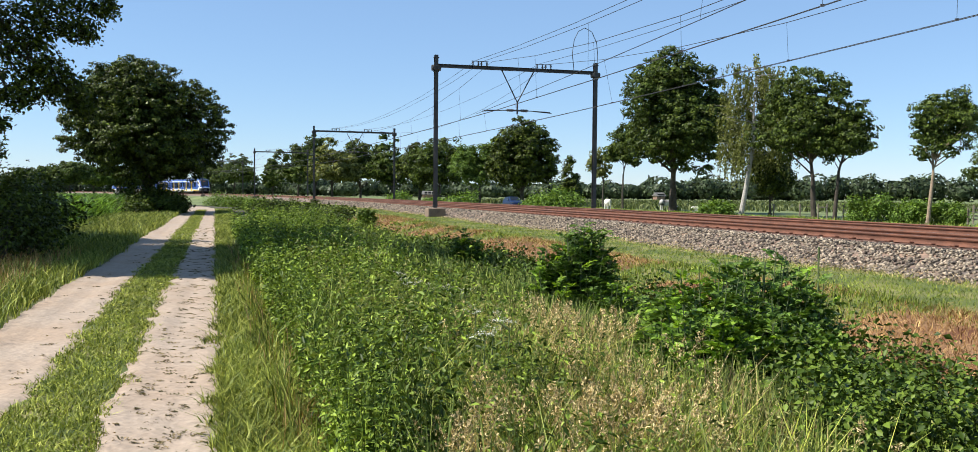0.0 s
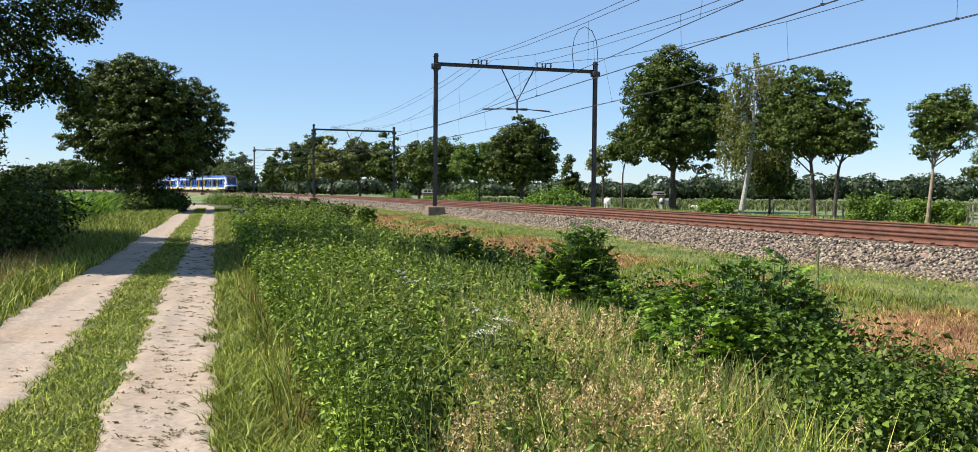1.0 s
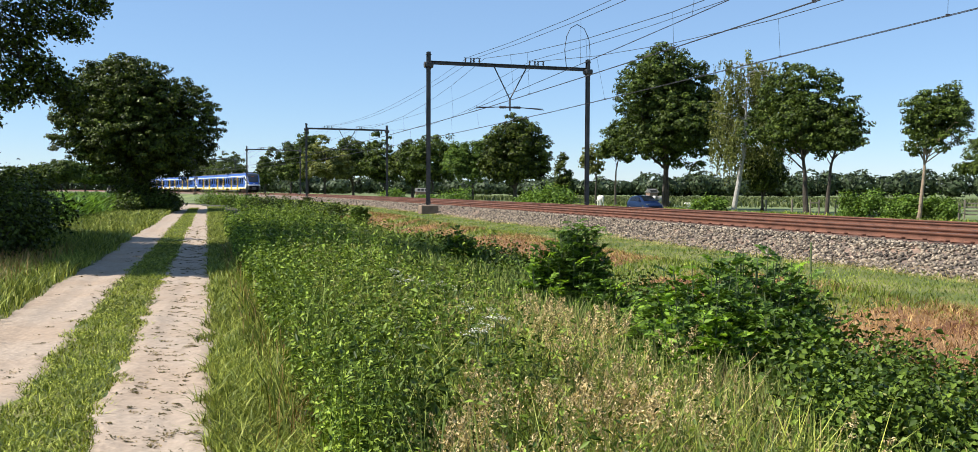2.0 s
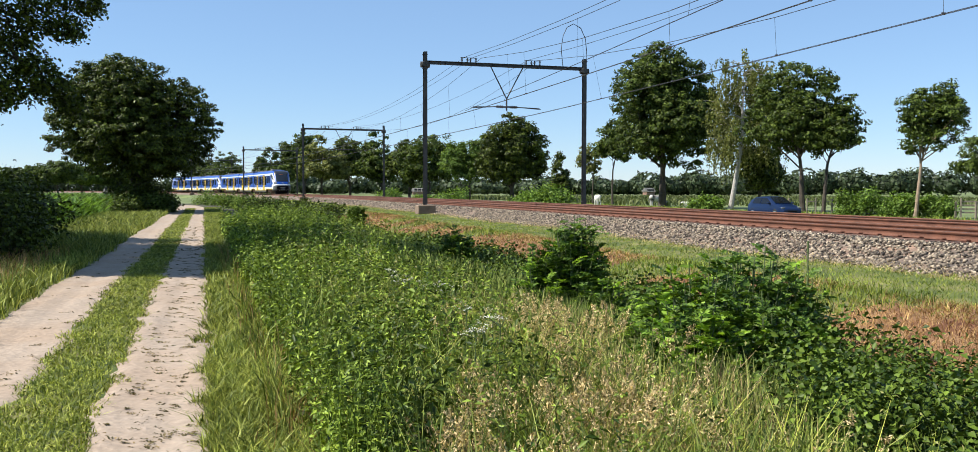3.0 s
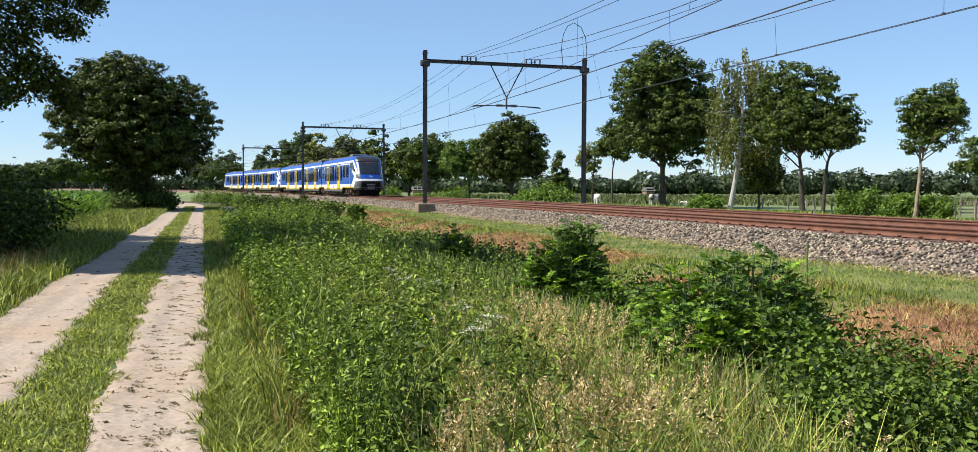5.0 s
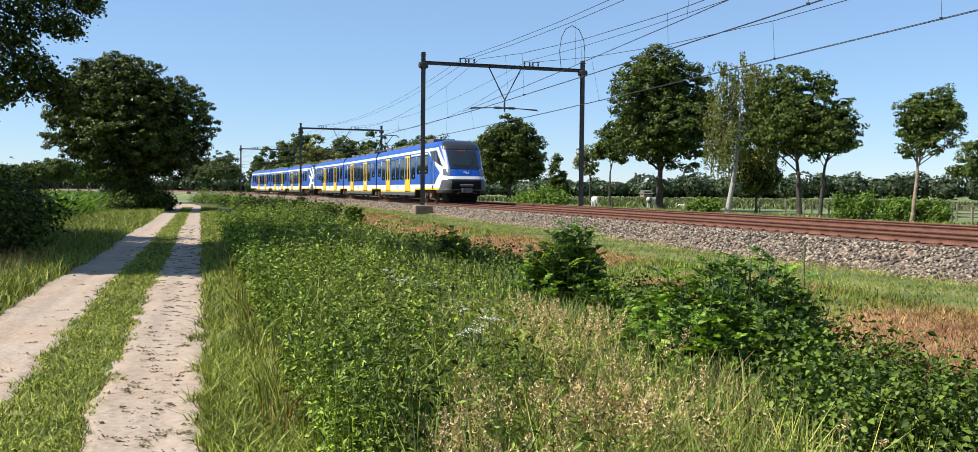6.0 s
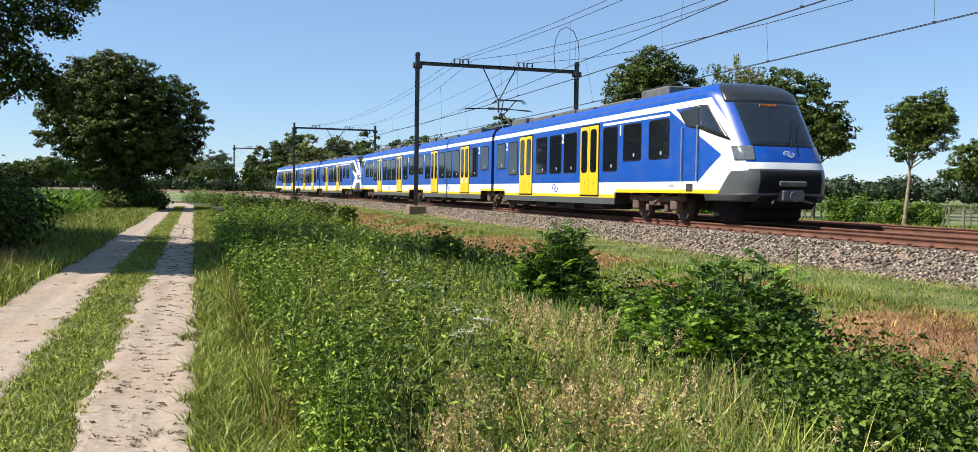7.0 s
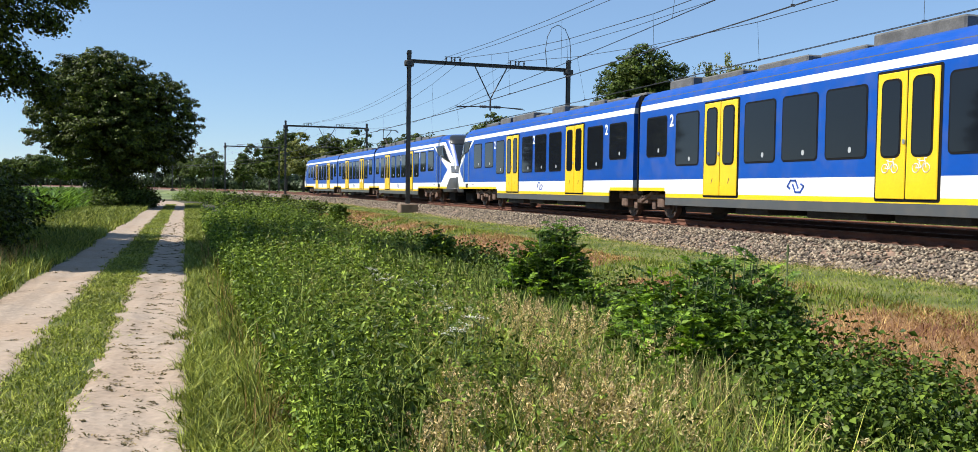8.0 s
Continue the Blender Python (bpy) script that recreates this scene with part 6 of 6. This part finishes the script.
M_TYRE = mat("black_tyre", (0.02, 0.02, 0.021), 0.8, vary=0.2, scale=10)
M_ALLOY = mat("alloy_rim", (0.45, 0.45, 0.46), 0.35, metal=0.8, vary=0.1, scale=10)


def car_loft(sections):
    """Closed skin through cross-sections (x, half width at sill, at belt, at roof, belt z, roof z)."""
    grid = []
    for x, ws, wb, wr, zb, zr in sections:
        prof = [(-ws, 0.24), (-ws - 0.03, 0.45), (-wb, zb), (-wr - 0.04, zr - 0.05), (-wr + 0.12, zr), (wr - 0.12, zr), (wr + 0.04, zr - 0.05), (wb, zb), (ws + 0.03, 0.45), (ws, 0.24)]
        grid.append([(x, y, z) for y, z in prof])
    g = np.array(grid)
    v, f = sheet(g)
    bm = bmesh.new()
    vs = [bm.verts.new(p) for p in v]
    for q in f:
        bm.faces.new([vs[k] for k in q])
    n, k = g.shape[:2]
    for r in range(n - 1):
        bm.faces.new([vs[r * k + k - 1], vs[r * k], vs[(r + 1) * k], vs[(r + 1) * k + k - 1]])
    bm.faces.new([vs[j] for j in range(k)])
    bm.faces.new([vs[(n - 1) * k + j] for j in range(k)])
    bmesh.ops.recalc_face_normals(bm, faces=bm.faces)
    return bm


def build_car():
    th = tagged(empty("car"), "dark blue hatchback driving on the country road", "car")
    body = car_loft([(-2.02, 0.70, 0.72, 0.60, 0.72, 0.80), (-1.95, 0.80, 0.80, 0.66, 0.86, 0.98), (-1.7, 0.83, 0.82, 0.62, 0.95, 1.28), (-1.3, 0.84, 0.83, 0.60, 0.97, 1.42),
                     (-0.4, 0.84, 0.84, 0.60, 0.96, 1.48), (0.15, 0.84, 0.84, 0.58, 0.95, 1.44), (0.55, 0.84, 0.84, 0.60, 0.94, 1.28), (1.05, 0.84, 0.83, 0.68, 0.90, 0.99),
                     (1.6, 0.82, 0.80, 0.66, 0.78, 0.86), (1.95, 0.76, 0.74, 0.6, 0.66, 0.72), (2.06, 0.66, 0.64, 0.5, 0.55, 0.6)])
    ob = part("body", body, M_CARBLUE, th, smooth=True)
    ob.data.set_sharp_from_angle(angle=radians(35))

    def pane(name, pts):
        for s in (-1, 1):
            bm = bmesh.new()
            f = bm.faces.new([bm.verts.new((x, s * y, z)) for x, y, z in pts])
            ex = bmesh.ops.extrude_face_region(bm, geom=[f])
            for v in ex["geom"]:
                if isinstance(v, bmesh.types.BMVert):
                    v.co.y -= s * 0.03
            bmesh.ops.recalc_face_normals(bm, faces=bm.faces)
            part(name, bm, M_GLASS, th)

    pane("side_window", [(-0.35, 0.852, 0.98), (-0.35, 0.685, 1.38), (0.1, 0.67, 1.36), (0.72, 0.80, 1.02), (0.75, 0.852, 0.97)])
    pane("side_window", [(-1.35, 0.848, 1.0), (-1.25, 0.70, 1.33), (-0.42, 0.685, 1.38), (-0.42, 0.852, 0.98)])
    bm = bmesh.new()
    f = bm.faces.new([bm.verts.new(p) for p in ((0.24, -0.52, 1.43), (0.24, 0.52, 1.43), (1.05, 0.62, 1.01), (1.05, -0.62, 1.01))])
    ex = bmesh.ops.extrude_face_region(bm, geom=[f])
    for v in ex["geom"]:
        if isinstance(v, bmesh.types.BMVert):
            v.co += Vector((0.012, 0, 0.02))
    bmesh.ops.recalc_face_normals(bm, faces=bm.faces)
    part("windscreen", bm, M_GLASS, th)
    for x in (-1.3, 1.28):
        for s in (-1, 1):
            w = empty("wheel")
            w.parent, w.matrix_basis = th, Matrix.Translation((x, s * 0.76, 0.31))
            bm = bmesh.new()
            rod(bm, (0, -0.1, 0), (0, 0.1, 0), 0.31, seg=24)
            part("tyre", bm, M_TYRE, w)
            bm = bmesh.new()
            rod(bm, (0, s * 0.09, 0), (0, s * 0.115, 0), 0.20, seg=16)
            part("rim", bm, M_ALLOY, w)
    for s in (-1, 1):
        bm = bmesh.new()
        box(bm, 1.72, 1.97, s * 0.62 - 0.13, s * 0.62 + 0.13, 0.64, 0.76, 0.04)
        part("headlight", bm, M_LAMP, th)
        bm = bmesh.new()
        box(bm, 0.62, 0.78, s * 0.95 - 0.08, s * 0.95 + 0.08, 0.98, 1.1, 0.03)
        part("wing_mirror", bm, M_CARBLUE, th)
    bm = bmesh.new()
    box(bm, 1.98, 2.08, -0.35, 0.35, 0.42, 0.52, 0.02)
    part("grille", bm, M_RUBBER_SHADE, th)
    return th


CAR = build_car()


# ---- meadow beyond the road ----
M_COW = mat("black_and_white_hide", (0.62, 0.60, 0.56), 0.85, scale=1.6, color2=(0.02, 0.018, 0.016), vary=0.1)
M_PALE = mat("pale_hide", (0.66, 0.63, 0.57), 0.85, vary=0.12, scale=3)
M_TILE = mat("grey_roof_tile", (0.13, 0.125, 0.115), 0.85, vary=0.25, scale=1, fine=12)
M_BRICKWALL = mat("brown_brick_wall", (0.24, 0.15, 0.11), 0.9, vary=0.25, scale=2, fine=20)
M_SHED = mat("dark_shed_boards", (0.06, 0.055, 0.05), 0.85, vary=0.25, scale=4)


def ellipsoid(bm, c, r, m=None, seg=12):
    bmesh.ops.create_uvsphere(bm, u_segments=seg, v_segments=8, radius=1.0, matrix=(m or Matrix()) @ Matrix.Translation(c) @ Matrix.Diagonal((*r, 1)))


def animal(x, y, turn, material, label, lying=False, name="cow"):
    z = float(ground_z(x, y))
    th = tagged(empty(name, pose(x, y, z - (0.62 if lying else 0.0), 0, 0, turn)), label, "cow", group="grazing cattle")
    bm = bmesh.new()
    ellipsoid(bm, (0, 0, 1.0), (0.85, 0.33, 0.38))
    ellipsoid(bm, (-0.6, 0, 1.08), (0.32, 0.30, 0.34))
    ellipsoid(bm, (0.65, 0, 1.05), (0.34, 0.28, 0.34))
    part("torso", bm, material, th, smooth=True)
    bm = bmesh.new()
    rod(bm, (0.8, 0, 1.15), (1.15, 0, 0.75 if not lying else 1.2), 0.17, 0.12, 10)
    ellipsoid(bm, (1.25, 0, 0.62 if not lying else 1.22), (0.24, 0.12, 0.15))
    for s in (-1, 1):
        ellipsoid(bm, (1.1, s * 0.17, 0.8 if not lying else 1.32), (0.05, 0.1, 0.04))
    part("head", bm, material, th, smooth=True)
    for lx in (-0.62, 0.6):
        for s in (-1, 1):
            bm = bmesh.new()
            if lying:
                rod(bm, (lx, s * 0.2, 0.85), (lx + 0.4, s * 0.42, 0.68), 0.09, 0.05, 8)
            else:
                rod(bm, (lx, s * 0.18, 0.8), (lx, s * 0.18, 0.0), 0.09, 0.05, 8)
            part("leg", bm, material, th)
    bm = bmesh.new()
    rod(bm, (-0.88, 0, 1.2), (-0.98, 0, 0.6), 0.03, 0.02, 6)
    part("tail", bm, material, th)


def fence(points, label):
    th = tagged(empty("pasture_fence"), label, "fence")
    for k, (x, y) in enumerate(points):
        z = float(ground_z(x, y))
        bm = bmesh.new()
        box(bm, x - 0.06, x + 0.06, y - 0.06, y + 0.06, z - 0.2, z + 1.2, 0.012)
        part("post", bm, M_WOODPOST, th)
        if k:
            x0, y0 = points[k - 1]
            z0 = float(ground_z(x0, y0))
            for h in (0.55, 1.0):
                part("wire", tube([(x0, y0, z0 + h), (x, y, z + h)], 0.012, 4), M_WIRE, th)


def gate(x, y):
    z = float(ground_z(x, y))
    th = tagged(empty("field_gate", pose(x, y, z, 0, 0, -10)), "grey wooden field gate beside the road", "gate")
    for k in range(4):
        bm = bmesh.new()
        box(bm, 0, 3.0, -0.02, 0.02, 0.25 + k * 0.27, 0.35 + k * 0.27, 0.008)
        part("rail", bm, M_WOODPOST, th)
    for xx in (0, 1.5, 3.0):
        bm = bmesh.new()
        box(bm, xx - 0.06, xx + 0.06, -0.085, -0.025, -0.1, 1.35, 0.01)
        part("post", bm, M_WOODPOST, th)


def farmhouse(x, y, turn, w, d, h, label, wall):
    th = tagged(empty("farmhouse", pose(x, y, 0, 0, 0, turn)), label, "house")
    bm = bmesh.new()
    box(bm, -w / 2, w / 2, -d / 2, d / 2, 0, h)
    part("wall", bm, wall, th)
    bm = bmesh.new()
    vs = [bm.verts.new(q) for q in ((-w / 2 - 0.3, -d / 2 - 0.4, h - 0.1), (w / 2 + 0.3, -d / 2 - 0.4, h - 0.1), (w / 2 + 0.3, d / 2 + 0.4, h - 0.1), (-w / 2 - 0.3, d / 2 + 0.4, h - 0.1),
                                    (-w / 2 - 0.3, 0, h + d * 0.5), (w / 2 + 0.3, 0, h + d * 0.5))]
    for f in ((0, 1, 5, 4), (2, 3, 4, 5), (0, 4, 3), (1, 2, 5), (0, 3, 2, 1)):
        bm.faces.new([vs[k] for k in f])
    part("roof", bm, M_TILE, th)
    for k in (-1, 0, 1):
        bm = bmesh.new()
        box(bm, k * w / 3.5 - 0.5, k * w / 3.5 + 0.5, -d / 2 - 0.03, -d / 2 + 0.03, 0.9, 2.0, 0.02)
        part("window", bm, M_GLASS, th)


def at(px, y):
    return (px - 784) / 1460 * y, y


animal(*at(974, 103), 95, M_PALE, "pale cow grazing in the meadow")
animal(*at(1068, 104), 20, M_COW, "black and white cow standing by the oak")
animal(*at(1128, 92), 200, M_PALE, "pale cow lying in the meadow grass", True)
fence([at(1240, 84), at(1282, 80), at(1325, 76), at(1352, 72)], "pasture fence of grey posts and wire by the road")
fence([at(1543, 63), at(1552, 60), at(1585, 57), at(1620, 54)], "pasture fence of grey posts at the meadow corner")
gate(*at(1560, 66))
farmhouse(*at(1056, 318), 25, 3.4, 2.4, 1.3, "distant farmhouse with grey roof", M_BRICKWALL)
farmhouse(*at(688, 318), 10, 4.5, 2.2, 1.2, "distant low farm building with grey roof", M_BRICKWALL)
farmhouse(*at(200, 150), 0, 2.0, 1.4, 1.3, "small dark field shelter beyond the maize", M_SHED)


def stakes():
    """Two short props tied to a young roadside tree, and a marker stake by the ditch."""
    x, y = row_at(0.366, 47.2)
    z = float(ground_z(x, y))
    th = tagged(empty("tree_prop"), "pale wooden props holding a young tree", "tree prop")
    for s in (-0.35, 0.35):
        bm = bmesh.new()
        rod(bm, (x + s, y, z - 0.1), (x + s, y, z + 1.3), 0.06, 0.05, 8)
        part("stake", bm, M_WOODPOST, th)
    bm = bmesh.new()
    box(bm, x - 0.42, x + 0.42, y - 0.07, y - 0.052, z + 1.0, z + 1.1, 0.005)
    part("cross_board", bm, M_WOODPOST, th)
    y = 13.6
    x = (1314 - 784) / 1460 * y
    z = float(ground_z(x, y))
    bm = bmesh.new()
    rod(bm, (x, y, z - 0.1), (x, y, z + 0.62), 0.014, 0.012, 7)
    rod(bm, (x, y, z + 0.55), (x, y, z + 0.72), 0.02, 0.016, 8)
    ob = part("marker_stake", bm, M_STEM)
    tagged(ob, "thin greenish marker stake on the grassy bank", "stake")


stakes()


# ---- movement ----
def motions():
    times = [k * 0.25 for k in range(33)]
    for car, start, toward, length in TRAIN:
        rows = []
        for t in times:
            ahead = NOSE_8 + (8.0 - t) * SPEED
            a, _ = on_track(ahead + start)
            b, _ = on_track(ahead + toward)
            d = b - a
            rows.append((t, Matrix.Translation((a.x, a.y, RAIL_Z - 0.186)) @ pose(0, 0, 0, 0, 0, math.degrees(math.atan2(d.y, d.x)))))
        walk(car, rows)
    rows = []
    for t in times:
        y = ROAD_A * (1.325 - 0.478 * (t - 3.5))
        rows.append((t, pose(ROAD_A - 0.3 * y - 0.9, y, -0.188, 0, 0, math.degrees(math.atan2(-1, 0.3)))))
    walk(CAR, rows)


motions()
